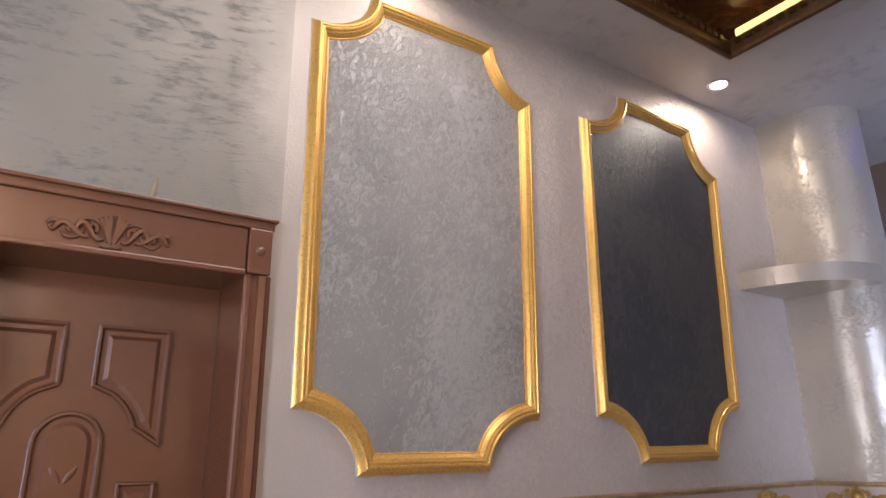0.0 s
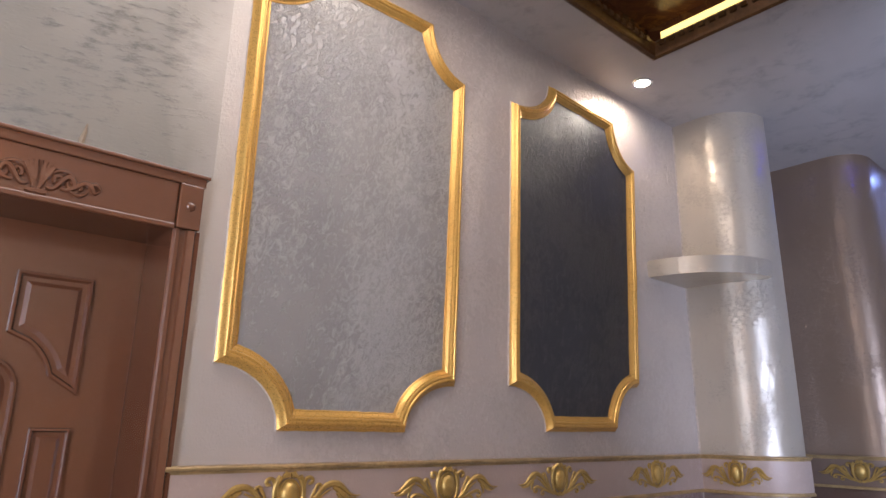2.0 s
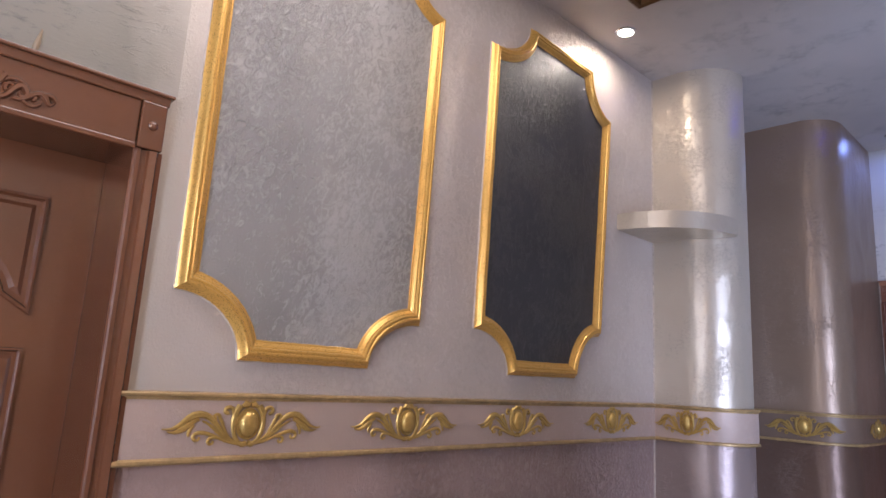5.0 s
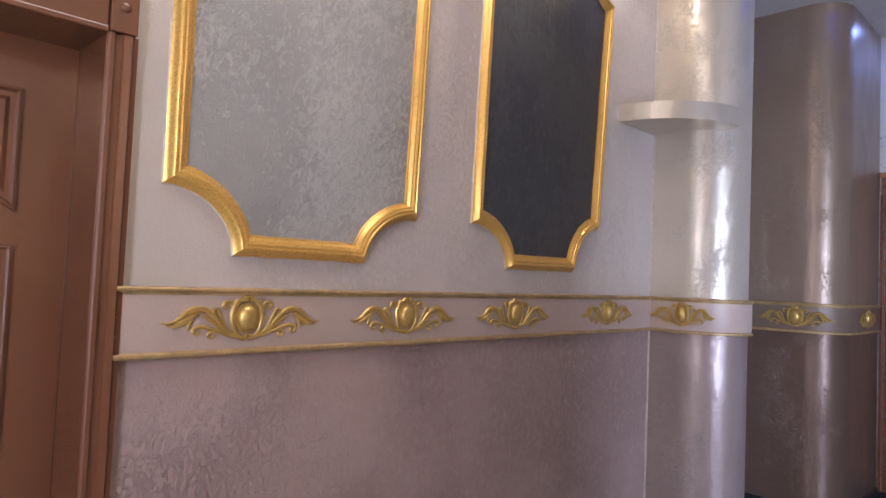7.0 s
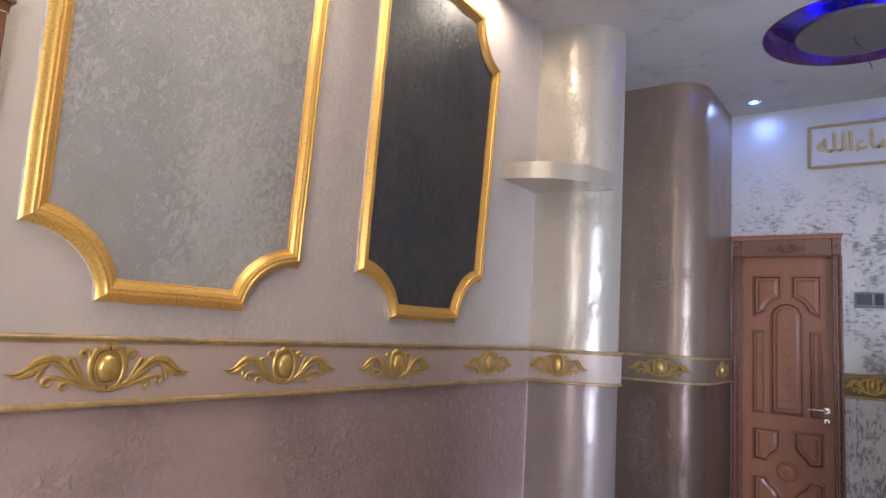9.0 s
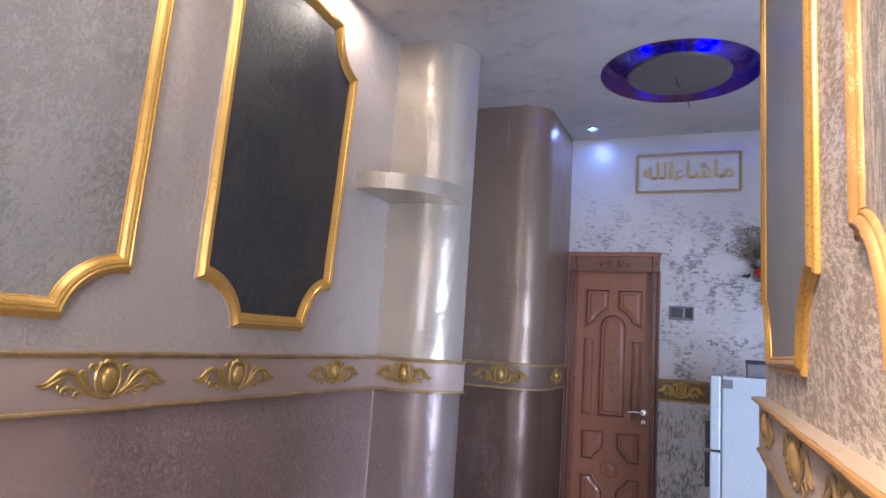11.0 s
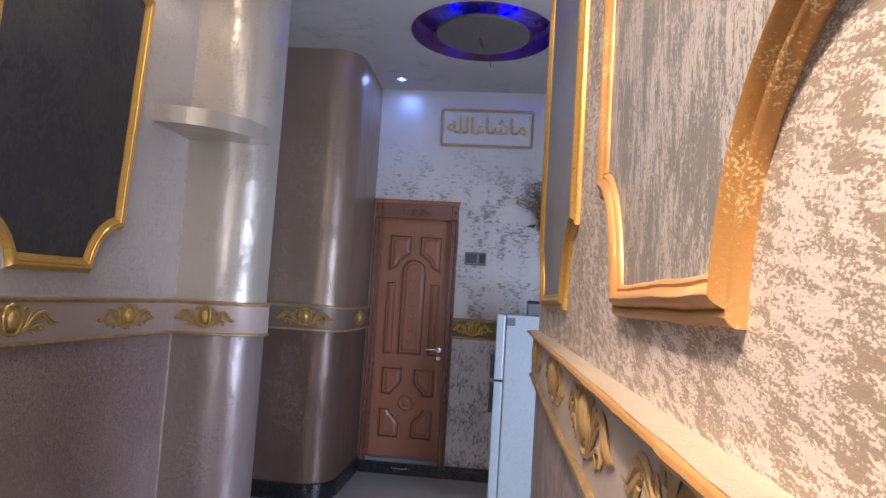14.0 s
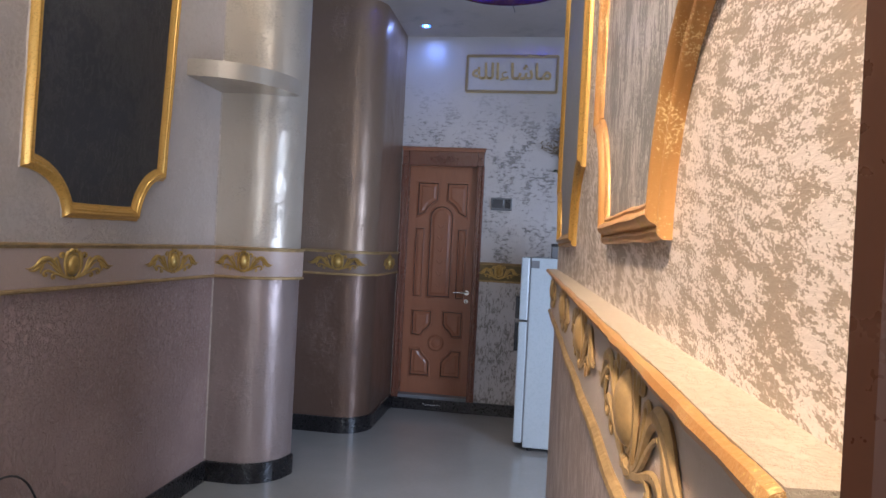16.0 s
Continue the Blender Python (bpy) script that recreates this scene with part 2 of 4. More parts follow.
GLITTER = plaster("glitter_gold_paint", (0.46, 0.215, 0.062), (0.95, 0.70, 0.34), (0.56, 0.29, 0.10), 330, (1, 1, 1), 0.61, 0.64, 1.0, rough=0.33, fleck_rough=0.2, metal=0.35, fleck_metal=0.1, relief=0.4, clump=22, jitter=0.4, wave=0.3, gather=0.6, grain=200)
ANTIQUE = paint("antique_gold_paint", (0.54, 0.355, 0.11), 0.33, 0.6, 0.2, 22, 0.25, 130)
BROWN = paint("brown_enamel", (0.124, 0.046, 0.022), 0.23, 0.0, 0.05, 1.6, 0.004, 30, coat=0.5, spread=0.3)
UMBER = paint("dark_umber_enamel", (0.042, 0.018, 0.011), 0.3, 0.0, 0.15, 7, 0.05, 50, coat=0.2)
WOOD = paint("reddish_wood_finish", (0.29, 0.112, 0.058), 0.33, 0.0, 0.12, 6, 0.1, 60, (3, 3, 0.5), coat=0.15)
WOOD_FRAME = paint("dark_red_wood_finish", (0.165, 0.062, 0.038), 0.25, 0.0, 0.12, 6, 0.08, 60, (3, 3, 0.5), coat=0.5)
WOOD_DARK = paint("dark_wood_groove", (0.035, 0.012, 0.008), 0.3, 0.0, 0.15, 6, 0.1, 70, (3, 3, 0.5))
BLACK = paint("black_skirting", (0.012, 0.011, 0.012), 0.28, 0.0, 0.3, 7, 0.1)
FLOORM = paint("polished_grey_floor", (0.30, 0.295, 0.28), 0.13, 0.0, 0.07, 2.2, 0.03, 35, coat=0.2)
MARBLE = plaster("brown_marble_foil", (0.075, 0.026, 0.012), (0.22, 0.10, 0.03), (0.11, 0.04, 0.02), 7, (1, 1, 1), 0.5, 0.58, 0.9, rough=0.2, fleck_rough=0.15, metal=0.1, fleck_metal=0.3, relief=0.1, distortion=2.0)
CHROME = paint("chrome", (0.75, 0.74, 0.72), 0.15, 1.0, 0.05)
WHITE_ENAMEL = paint("white_fridge_enamel", (0.44, 0.50, 0.535), 0.28, 0.0, 0.03, 4, 0.04, 90)
GREYP = paint("grey_plastic", (0.16, 0.165, 0.175), 0.4)
DARKP = paint("black_plastic", (0.015, 0.015, 0.017), 0.3)
SCREEN = paint("dark_screen_glass", (0.03, 0.035, 0.045), 0.1)
SPOT_GLOW = glow("spot_diffuser_glow", (1.0, 0.93, 0.82), 14)
BLUE_GLOW = glow("blue_led_glow", (0.0, 0.0, 1.0), 230)
BLUE_SPOT = glow("blue_spot_glow", (0.30, 0.55, 1.0), 9)
BLUE_DOT = glow("blue_led_dot_glow", (0.02, 0.12, 1.0), 14)
COVE_GLOW = glow("warm_led_glow", (1.0, 0.78, 0.26), 1.5)
DRY = paint("dried_flower_brown", (0.22, 0.16, 0.10), 0.8)
LEAFM = paint("dark_leaf_green", (0.03, 0.045, 0.025), 0.6)
PALE_GOLD = paint("pale_gold_paint", (0.56, 0.42, 0.22), 0.45, 0.3, 0.15, 20, 0.1)
SIGNW = paint("sign_white_plaster", (0.52, 0.50, 0.52), 0.45, 0.0, 0.06, 9, 0.2)
OLIVE_GOLD = paint("olive_brown_band", (0.17, 0.125, 0.05), 0.42, 0.2, 0.2, 14, 0.2)
BRONZE = paint("bronze_brown_moulding", (0.135, 0.064, 0.022), 0.34, 0.5, 0.3, 18, 0.3, 90)
DISCM = paint("taupe_disc_paint", (0.115, 0.092, 0.085), 0.5, 0.0, 0.12, 5)
CREAM = plaster("cream_ledge_plaster", (0.46, 0.385, 0.29), (0.62, 0.54, 0.43), (0.52, 0.44, 0.34), 90, (1, 0.6, 1), 0.48, 0.60, 0.3, relief=0.8, jitter=0.5, gather=0.3, clump=8)
FADED = paint("faded_gold_paint", (0.42, 0.285, 0.13), 0.40, 0.4, 0.3, 12, 0.3, 80)
EAST_GILT = paint("pale_old_gold_paint", (0.50, 0.335, 0.15), 0.34, 0.4, 0.2, 26, 0.3, 140)
BAND_PALE = plaster("pale_beige_band_plaster", (0.60, 0.50, 0.43), (0.68, 0.58, 0.51), (0.64, 0.54, 0.47), 40, (1, 1, 1), 0.52, 0.62, 0.5, rough=0.42, metal=0.1, relief=0.4)
BAND_DARK = plaster("dark_taupe_band_plaster", (0.16, 0.107, 0.077), (0.20, 0.138, 0.10), (0.18, 0.12, 0.087), 24, (1, 1, 1), 0.52, 0.66, 0.5, rough=0.42, metal=0.12, relief=0.4)
EDGE = paint("bare_plaster_edge", (0.56, 0.48, 0.41), 0.5, 0.0, 0.3, 30, 0.3, 120)
SMEAR = paint("dried_brown_smear", (0.27, 0.20, 0.13), 0.5)
REDF = paint("red_petal", (0.42, 0.03, 0.03), 0.6)

# ---------------- mesh helpers ----------------


def link(name, bm, mat, parent=None, label="", smooth=False):
    bmesh.ops.recalc_face_normals(bm, faces=bm.faces)
    me = bpy.data.meshes.new(name)
    bm.to_mesh(me)
    bm.free()
    for m in mat if isinstance(mat, (list, tuple)) else [mat]:
        me.materials.append(m)
    if smooth:
        me.polygons.foreach_set("use_smooth", [True] * len(me.polygons))
        me.set_sharp_from_angle(angle=radians(38))
    ob = new(name, me)
    if parent:
        ob.parent = parent
    if label:
        tagged(ob, label)
    return ob


def part(name, bm, mat, parent, label="", smooth=False):
    return link(name, bm, mat, parent, label, smooth)


def box(bm, x0, x1, y0, y1, z0, z1, bevel=0.0, seg=2):
    r = bmesh.ops.create_cube(bm, size=1.0)
    bmesh.ops.transform(bm, matrix=Matrix.Translation(((x0 + x1) / 2, (y0 + y1) / 2, (z0 + z1) / 2)) @ Matrix.Diagonal((x1 - x0, y1 - y0, z1 - z0, 1)), verts=r["verts"])
    if bevel:
        edges = list({e for v in r["verts"] for e in v.link_edges})
        bmesh.ops.bevel(bm, geom=edges, offset=bevel, segments=seg, affect="EDGES", profile=0.6)
    return bm


def boxes(*specs, bevel=0.0):
    bm = bmesh.new()
    for s in specs:
        box(bm, *s, bevel=bevel)
    return bm


def grid(bm, rows, closed_u=False, closed_v=False):
    """Faces over rows of points."""
    vs = [[bm.verts.new(p) for p in row] for row in rows]
    nu, nv = len(vs), len(vs[0])
    for i in range(nu if closed_u else nu - 1):
        for j in range(nv if closed_v else nv - 1):
            a, b, c, d = vs[i][j], vs[(i + 1) % nu][j], vs[(i + 1) % nu][(j + 1) % nv], vs[i][(j + 1) % nv]
            bm.faces.new((a, b, c, d))
    return vs


def sweep(bm, path, normals, profile, place, caps=True):
    """A moulding: the profile's points (across, out) carried along a path in the plane; place(s, z, d) gives the world."""
    rows = [[place(p[0] + n[0] * u, p[1] + n[1] * u, d) for u, d in profile] for p, n in zip(path, normals)]
    vs = grid(bm, rows)
    if caps:
        for row in (vs[0], vs[-1]):
            bm.faces.new(row)
    return bm


def mitred(path):
    """Inward offsets (to the right of the way) of a closed path, with mitred corners."""
    out, n = [], len(path)
    for i in range(n):
        a, b, c = Vector(path[i - 1]), Vector(path[i]), Vector(path[(i + 1) % n])
        d1, d2 = (b - a).normalized(), (c - b).normalized()
        n1, n2 = Vector((d1.y, -d1.x)), Vector((d2.y, -d2.x))
        out.append(tuple((n1 + n2) / max(0.35, 1 + n1.dot(n2))))
    return out


def solid_plan(bm, poly, z0, z1):
    lo = [bm.verts.new((x, y, z0)) for x, y in poly]
    hi = [bm.verts.new((x, y, z1)) for x, y in poly]
    n = len(poly)
    for i in range(n):
        bm.faces.new((lo[i], lo[(i + 1) % n], hi[(i + 1) % n], hi[i]))
    bm.faces.new(lo)
    bm.faces.new(hi)
    return bm


def tube(bm, pts, radii, sides=8, flat=1.0, frame_m=None):
    """A rounded rod through points; flat squashes it along the third axis of frame_m's local space."""
    rows = []
    n = len(pts)
    for i, p in enumerate(pts):
        a, b = Vector(pts[max(0, i - 1)]), Vector(pts[min(n - 1, i + 1)])
        d = (b - a).normalized()
        out = Vector((0, 0, 1)) if abs(d.z) < 0.95 else Vector((1, 0, 0))
        side = d.cross(out).normalized()
        up = side.cross(d).normalized()
        r = radii[i]
        rows.append([Vector(p) + side * (r * math.cos(k * math.tau / sides)) + up * (r * flat * math.sin(k * math.tau / sides)) for k in range(sides)])
    if frame_m:
        rows = [[frame_m @ q for q in row] for row in rows]
    vs = grid(bm, rows, closed_v=True)
    for row in (vs[0], vs[-1]):
        bm.faces.new(row)
    return bm


def dome(bm, m, rx, ry, h, rings=6, segs=20):
    """Half an ellipsoid on the plane z = 0 of m."""
    rows = []
    for i in range(rings):
        a = i / rings * math.pi / 2
        rows.append([m @ Vector((rx * math.cos(a) * math.cos(k * math.tau / segs), ry * math.cos(a) * math.sin(k * math.tau / segs), h * math.sin(a))) for k in range(segs)])
    vs = grid(bm, rows, closed_v=True)
    top = bm.verts.new(m @ Vector((0, 0, h)))
    for k in range(segs):
        bm.faces.new((vs[-1][k], vs[-1][(k + 1) % segs], top))
    return bm


def disc(bm, m, r, h, segs=32, r2=None):
    r2 = r if r2 is None else r2
    lo = [bm.verts.new(m @ Vector((r * math.cos(k * math.tau / segs), r * math.sin(k * math.tau / segs), 0))) for k in range(segs)]
    hi = [bm.verts.new(m @ Vector((r2 * math.cos(k * math.tau / segs), r2 * math.sin(k * math.tau / segs), h))) for k in range(segs)]
    for k in range(segs):
        bm.faces.new((lo[k], lo[(k + 1) % segs], hi[(k + 1) % segs], hi[k]))
    bm.faces.new(lo)
    bm.faces.new(hi)
    return bm


def lathe(bm, m, profile, segs=48, closed=False):
    grid(bm, [[m @ Vector((r * math.cos(k * math.tau / segs), r * math.sin(k * math.tau / segs), z)) for k in range(segs)] for r, z in profile], closed_u=closed, closed_v=True)
    return bm


def structure(ob, label, category):
    return tagged(ob, label, category, kind="structure")


# the east side stands slightly out of square
PIVOT = Matrix.Translation((XB, 0.75, 0))
SKEW = PIVOT @ Matrix.Rotation(0.012, 4, "Z") @ PIVOT.inverted()


def skewed(ob):
    ob.matrix_world = SKEW @ ob.matrix_world
    return ob


# ---------------- large structure ----------------
T = 0.16
DOOR_W = (0.39, 1.09, 0.0, 2.03)      # opening in the west wall: y0, y1, z0, z1
DADO = 1.215                          # where the dado paint ends, behind the band
structure(link("floor", boxes((-0.4, XE + 0.2, YS - 0.2, YN + 0.3, -0.12, 0.0)), FLOORM), "polished pale grey floor, glossy and seamless", "floor")

# west wall round the door opening, in three paints
YO, ZO = 1.19, 2.2     # the streaked paint above the door reaches this far
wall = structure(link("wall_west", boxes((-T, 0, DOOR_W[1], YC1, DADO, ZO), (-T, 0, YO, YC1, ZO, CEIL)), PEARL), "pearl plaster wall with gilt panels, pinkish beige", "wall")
part("dado", boxes((-T, 0, DOOR_W[1], YC1, 0, DADO)), MAUVE, wall, "mauve brown lower wall")
part("overdoor_wall", boxes((-T, 0, YS, YO, ZO, CEIL), (-T, 0, YS, DOOR_W[1], DOOR_W[3], ZO), (-T, 0, YS, DOOR_W[0], 0, DOOR_W[3])), OLIVE, wall, "silver plaster with dark streaks above the door")
smear = tube(bmesh.new(), [(0.0, 0.832, 2.205), (0.0006, 0.834, 2.222), (0.0006, 0.838, 2.245), (0.0, 0.841, 2.268)], [0.006, 0.0075, 0.005, 0.002], 8, 1.0)
part("paint_smear", smear, SMEAR, wall, "dried brown smear")


def corner(cx, cy, r, a0, a1, n=12):
    return [(cx + r * math.cos(radians(a0 + (a1 - a0) * i / n)), cy + r * math.sin(radians(a0 + (a1 - a0) * i / n))) for i in range(n + 1)]


C1 = [(-0.1, YC1)] + [(0.0, YC1)] + corner(XC1 - RC1, YC1 + RC1, RC1, -90, 0) + corner(XC1 - 0.03, YC1 + 0.262, 0.03, 0, 90) + [(-0.1, YC1 + 0.292)]
C2 = [(-0.1, YC2)] + corner(XC2 - RC2, YC2 + RC2, RC2, -90, 0) + [(XC2, YN), (-0.1, YN)]
p1 = structure(link("pillar_1", solid_plan(bmesh.new(), C1, DADO, CEIL), PILLAR, smooth=True), "pearl plaster pillar with a rounded corner", "pillar")
part("pillar_dado", solid_plan(bmesh.new(), C1, 0, DADO), PILLAR_LOW, p1, "mauve lower part", True)
p2 = structure(link("pillar_2", solid_plan(bmesh.new(), C2, DADO, CEIL), PILLAR_B, smooth=True), "taupe satin plaster pillar with a rounded corner", "pillar")
part("pillar_dado", solid_plan(bmesh.new(), C2, 0, DADO), PILLAR_B_LOW, p2, "brown lower part", True)
structure(link("wall_niche", boxes((-T, 0.0, YC1 + 0.292, YC2, 0, CEIL)), PLAIN), "plain plaster recess between two pillars", "wall")

# north wall with the far door's opening
FD = (0.735, 1.345, 0.10, 2.165)
NB = 1.25              # behind the band the paint changes
wn = structure(link("wall_north", boxes((-T, FD[0], YN, YN + T, 0, CEIL), (FD[1], XE, YN, YN + T, NB, CEIL), (FD[0], FD[1], YN, YN + T, FD[3], CEIL), (FD[0], FD[1], YN, YN + T, 0, FD[2])), NORTHW),
               "white and silver flaked plaster wall", "wall")
part("dado", boxes((FD[1], XE, YN, YN + T, 0, NB)), NORTH_LOW, wn, "lower wall with upright silver streaks")

# east wall, ending at a free corner, with a door near its south end
YE = 3.1
W1 = (-2.0, -0.8, 0.85, 2.65)
ED = (-0.33, 0.514, 0.0, 2.03)
we = skewed(structure(link("wall_east", boxes((XB, XB + T, ED[1], YE, NB, CEIL), (XB, XB + T, ED[0], ED[1], ED[3], CEIL), (XB, XB + T, YS, W1[0], 0, CEIL), (XB, XB + T, W1[1], ED[0], 0, CEIL), (XB, XB + T, W1[0], W1[1], 0, W1[2]), (XB, XB + T, W1[0], W1[1], W1[3], CEIL)), EASTW),
          "flaked silver plaster wall with gilt panels", "wall"))
part("dado", boxes((XB, XB + T, ED[1], YE, 0, NB)), EAST_LOW, we, "mauve grey lower wall with upright silver streaks")
W2 = (1.9, 3.1, 0.4, 2.8)
structure(link("wall_far_east", boxes((XE, XE + T, 0.8, W2[0], 0, CEIL), (XE, XE + T, W2[1], YN + T, 0, CEIL), (XE, XE + T, W2[0], W2[1], 0, W2[2]), (XE, XE + T, W2[0], W2[1], W2[3], CEIL), (XB + T + 0.03, XE, 0.64, 0.8, 0, CEIL)), PLAIN), "plain painted wall out of sight, with an added tall window", "wall")
structure(link("wall_south", boxes((-T, XB + T, YS - T, YS, 0, CEIL)), PLAIN), "plain painted wall", "wall")

# ceiling with a long coffer and a round cove
CO = (0.355, 1.64, 0.2, 3.165)        # coffer: x0, x1, y0, y1
RD, RR = (1.585, 4.775), 0.49         # round cove
bm = boxes((-T, XE + T, YS - T, CO[2], CEIL, CEIL + 0.05), (-T, CO[0], CO[2], CO[3], CEIL, CEIL + 0.05), (CO[1], XE + T, CO[2], CO[3], CEIL, CEIL + 0.05),
           (-T, XE + T, CO[3], RD[1] - 0.6, CEIL, CEIL + 0.05), (-T, XE + T, RD[1] + 0.6, YN + T, CEIL, CEIL + 0.05),
           (-T, RD[0] - 0.6, RD[1] - 0.6, RD[1] + 0.6, CEIL, CEIL + 0.05), (RD[0] + 0.6, XE + T, RD[1] - 0.6, RD[1] + 0.6, CEIL, CEIL + 0.05))
# square plate with the round hole
N = 64
ring, edge = [], []
for k in range(N):
    a = k * math.tau / N
    c, s = math.cos(a), math.sin(a)
    q = 0.6 / max(abs(c), abs(s))
    ring.append((RD[0] + RR * c, RD[1] + RR * s, CEIL))
    edge.append((RD[0] + q * c, RD[1] + q * s, CEIL))
grid(bm, [ring, edge], closed_v=True)
structure(link("ceiling", bm, CEILP), "grey clouded plaster ceiling with a coffer", "ceiling")
structure(link("roof_slab", boxes((-T, XE + T, YS - T, YN + T, CEIL + 0.4, CEIL + 0.5)), PLAIN), "plain slab above the coffers", "ceiling")

# ---------------- gilt wall panels ----------------
# a deep run: a sloped outer flank, a reeded crown and a long hollow towards the field
MOULD = [(0.0, -0.002), (0.0, 0.006), (0.006, 0.010), (0.012, 0.021), (0.015, 0.027), (0.020, 0.031), (0.025, 0.031), (0.028, 0.0275), (0.031, 0.0275),
         (0.034, 0.0295), (0.038, 0.028), (0.041, 0.022), (0.044, 0.0215), (0.047, 0.019), (0.052, 0.012), (0.057, 0.008), (0.060, 0.0085), (0.063, 0.006), (0.064, -0.002)]


MOULD_E = [(0.0, -0.002), (0.0, 0.008), (0.003, 0.012), (0.007, 0.0135), (0.010, 0.012), (0.012, 0.0085), (0.014, 0.013), (0.018, 0.019), (0.023, 0.0215),
           (0.028, 0.0195), (0.031, 0.015), (0.033, 0.0115), (0.036, 0.013), (0.039, 0.0115), (0.0415, 0.007), (0.0415, -0.002)]


def on_west(s, z, d):
    return Vector((d, s, z))


def on_east(s, z, d):
    return Vector((XB - d, s, z))


def wall_panel(place, corners, scoops, field, label, mould=MOULD, gilt=GOLD):
    """A hand-set panel: corners (s, z) from the lower left, upper left, upper right, lower right; scoops their widths and heights.
    A plaster field and eight mitred lengths of gilt moulding."""
    pts = [Vector(c) for c in corners]
    ends = []
    for i, (aw, ah) in enumerate(scoops):
        prev, here, nxt = pts[i - 1], pts[i], pts[(i + 1) % 4]
        # the way runs up the left side, so the run into a corner is a side for the upper left and the lower right
        d_in, d_out = (prev - here).normalized(), (nxt - here).normalized()
        a_in, a_out = (ah, aw) if i in (1, 3) else (aw, ah)
        arc = [here + d_in * (a_in * math.cos(k * math.pi / 24)) + d_out * (a_out * math.sin(k * math.pi / 24)) for k in range(13)]
        ends.append([tuple(p) for p in arc])
    names = ("side_moulding", "top_moulding", "side_moulding", "bottom_moulding")
    runs = []
    for i in range(4):
        runs.append((names[i], [ends[i][-1], ends[(i + 1) % 4][0]]))
        runs.append(("corner_moulding", ends[(i + 1) % 4]))
    loop = []
    for _, run in runs:
        loop += run[:-1]
    offs = mitred(loop)
    bm = bmesh.new()
    rim = mould[-1][0] - 0.005
    inner = [(p[0] + n[0] * rim, p[1] + n[1] * rim) for p, n in zip(loop, offs)]
    front = [bm.verts.new(place(s, z, 0.005)) for s, z in inner]
    back = [bm.verts.new(place(s, z, -0.004)) for s, z in inner]
    bm.faces.new(front)
    grid_n = len(front)
    for i in range(grid_n):
        bm.faces.new((front[i], front[(i + 1) % grid_n], back[(i + 1) % grid_n], back[i]))
    ob = link("wall_panel", bm, field)
    tagged(ob, label, "wall panel", "gilt framed wall panels")
    at = 0
    for name, run in runs:
        idx = [(at + i) % len(loop) for i in range(len(run))]
        path, norm = [loop[i] for i in idx], [offs[i] for i in idx]
        if len(run) == 2:   # hand-run lengths waver a little
            a, b = path
            na, nb = norm
            m = 14
            path = [(a[0] + (b[0] - a[0]) * i / m, a[1] + (b[1] - a[1]) * i / m) for i in range(m + 1)]
            d = Vector((b[0] - a[0], b[1] - a[1])).normalized()
            flat_n = (d.y, -d.x)
            norm = [na] + [flat_n] * (m - 1) + [nb]
            path = [path[0]] + [(p[0] + random.uniform(-1, 1) * 0.0012, p[1] + random.uniform(-1, 1) * 0.0012) for p in path[1:-1]] + [path[-1]]
        run_ob = part(name, sweep(bmesh.new(), path, norm, mould, place), gilt, ob, "gold painted moulding", True)
        if place is not on_west:
            at += len(run) - 1
            continue
        rag = [tuple(c * random.uniform(0.5, 1.5) for c in n) for n in norm]
        part("plaster_edge", sweep(bmesh.new(), path, rag, [(-0.003, -0.001), (-0.002, 0.003), (-0.0003, 0.0062), (-0.0003, -0.001)], place), EDGE, run_ob, "bare pale plaster edge", True)
        at += len(run) - 1
    return ob


def square(s0, s1, z0, z1):
    return ((s0, z0), (s0, z1), (s1, z1), (s1, z0))


wall_panel(on_west, ((1.252, 1.488), (1.250, 3.112), (2.212, 3.124), (2.160, 1.488)), ((0.209, 0.184), (0.22, 0.176), (0.188, 0.21), (0.22, 0.165)),
           SILVERP, "tall silver grey plaster panel in a gilt scooped frame")
wall_panel(on_west, ((2.457, 1.494), (2.500, 3.138), (3.475, 3.096), (3.362, 1.505)), ((0.226, 0.178), (0.265, 0.195), (0.192, 0.218), (0.187, 0.209)),
           CHARCOAL, "tall charcoal plaster panel in a gilt scooped frame")
skewed(wall_panel(on_east, square(0.79, 1.58, 1.478, 3.10), ((0.165, 0.19),) * 4, EASTP, "tall streaked silver plaster panel in a gilt scooped frame", MOULD_E, GLITTER))
skewed(wall_panel(on_east, square(1.93, 3.04, 1.478, 3.10), ((0.18, 0.19),) * 4, EASTP2, "tall blue grey plaster panel in a gilt scooped frame", MOULD_E))

# ---------------- band with gilt edges ----------------
BZ0, BZ1 = 1.210, 1.394


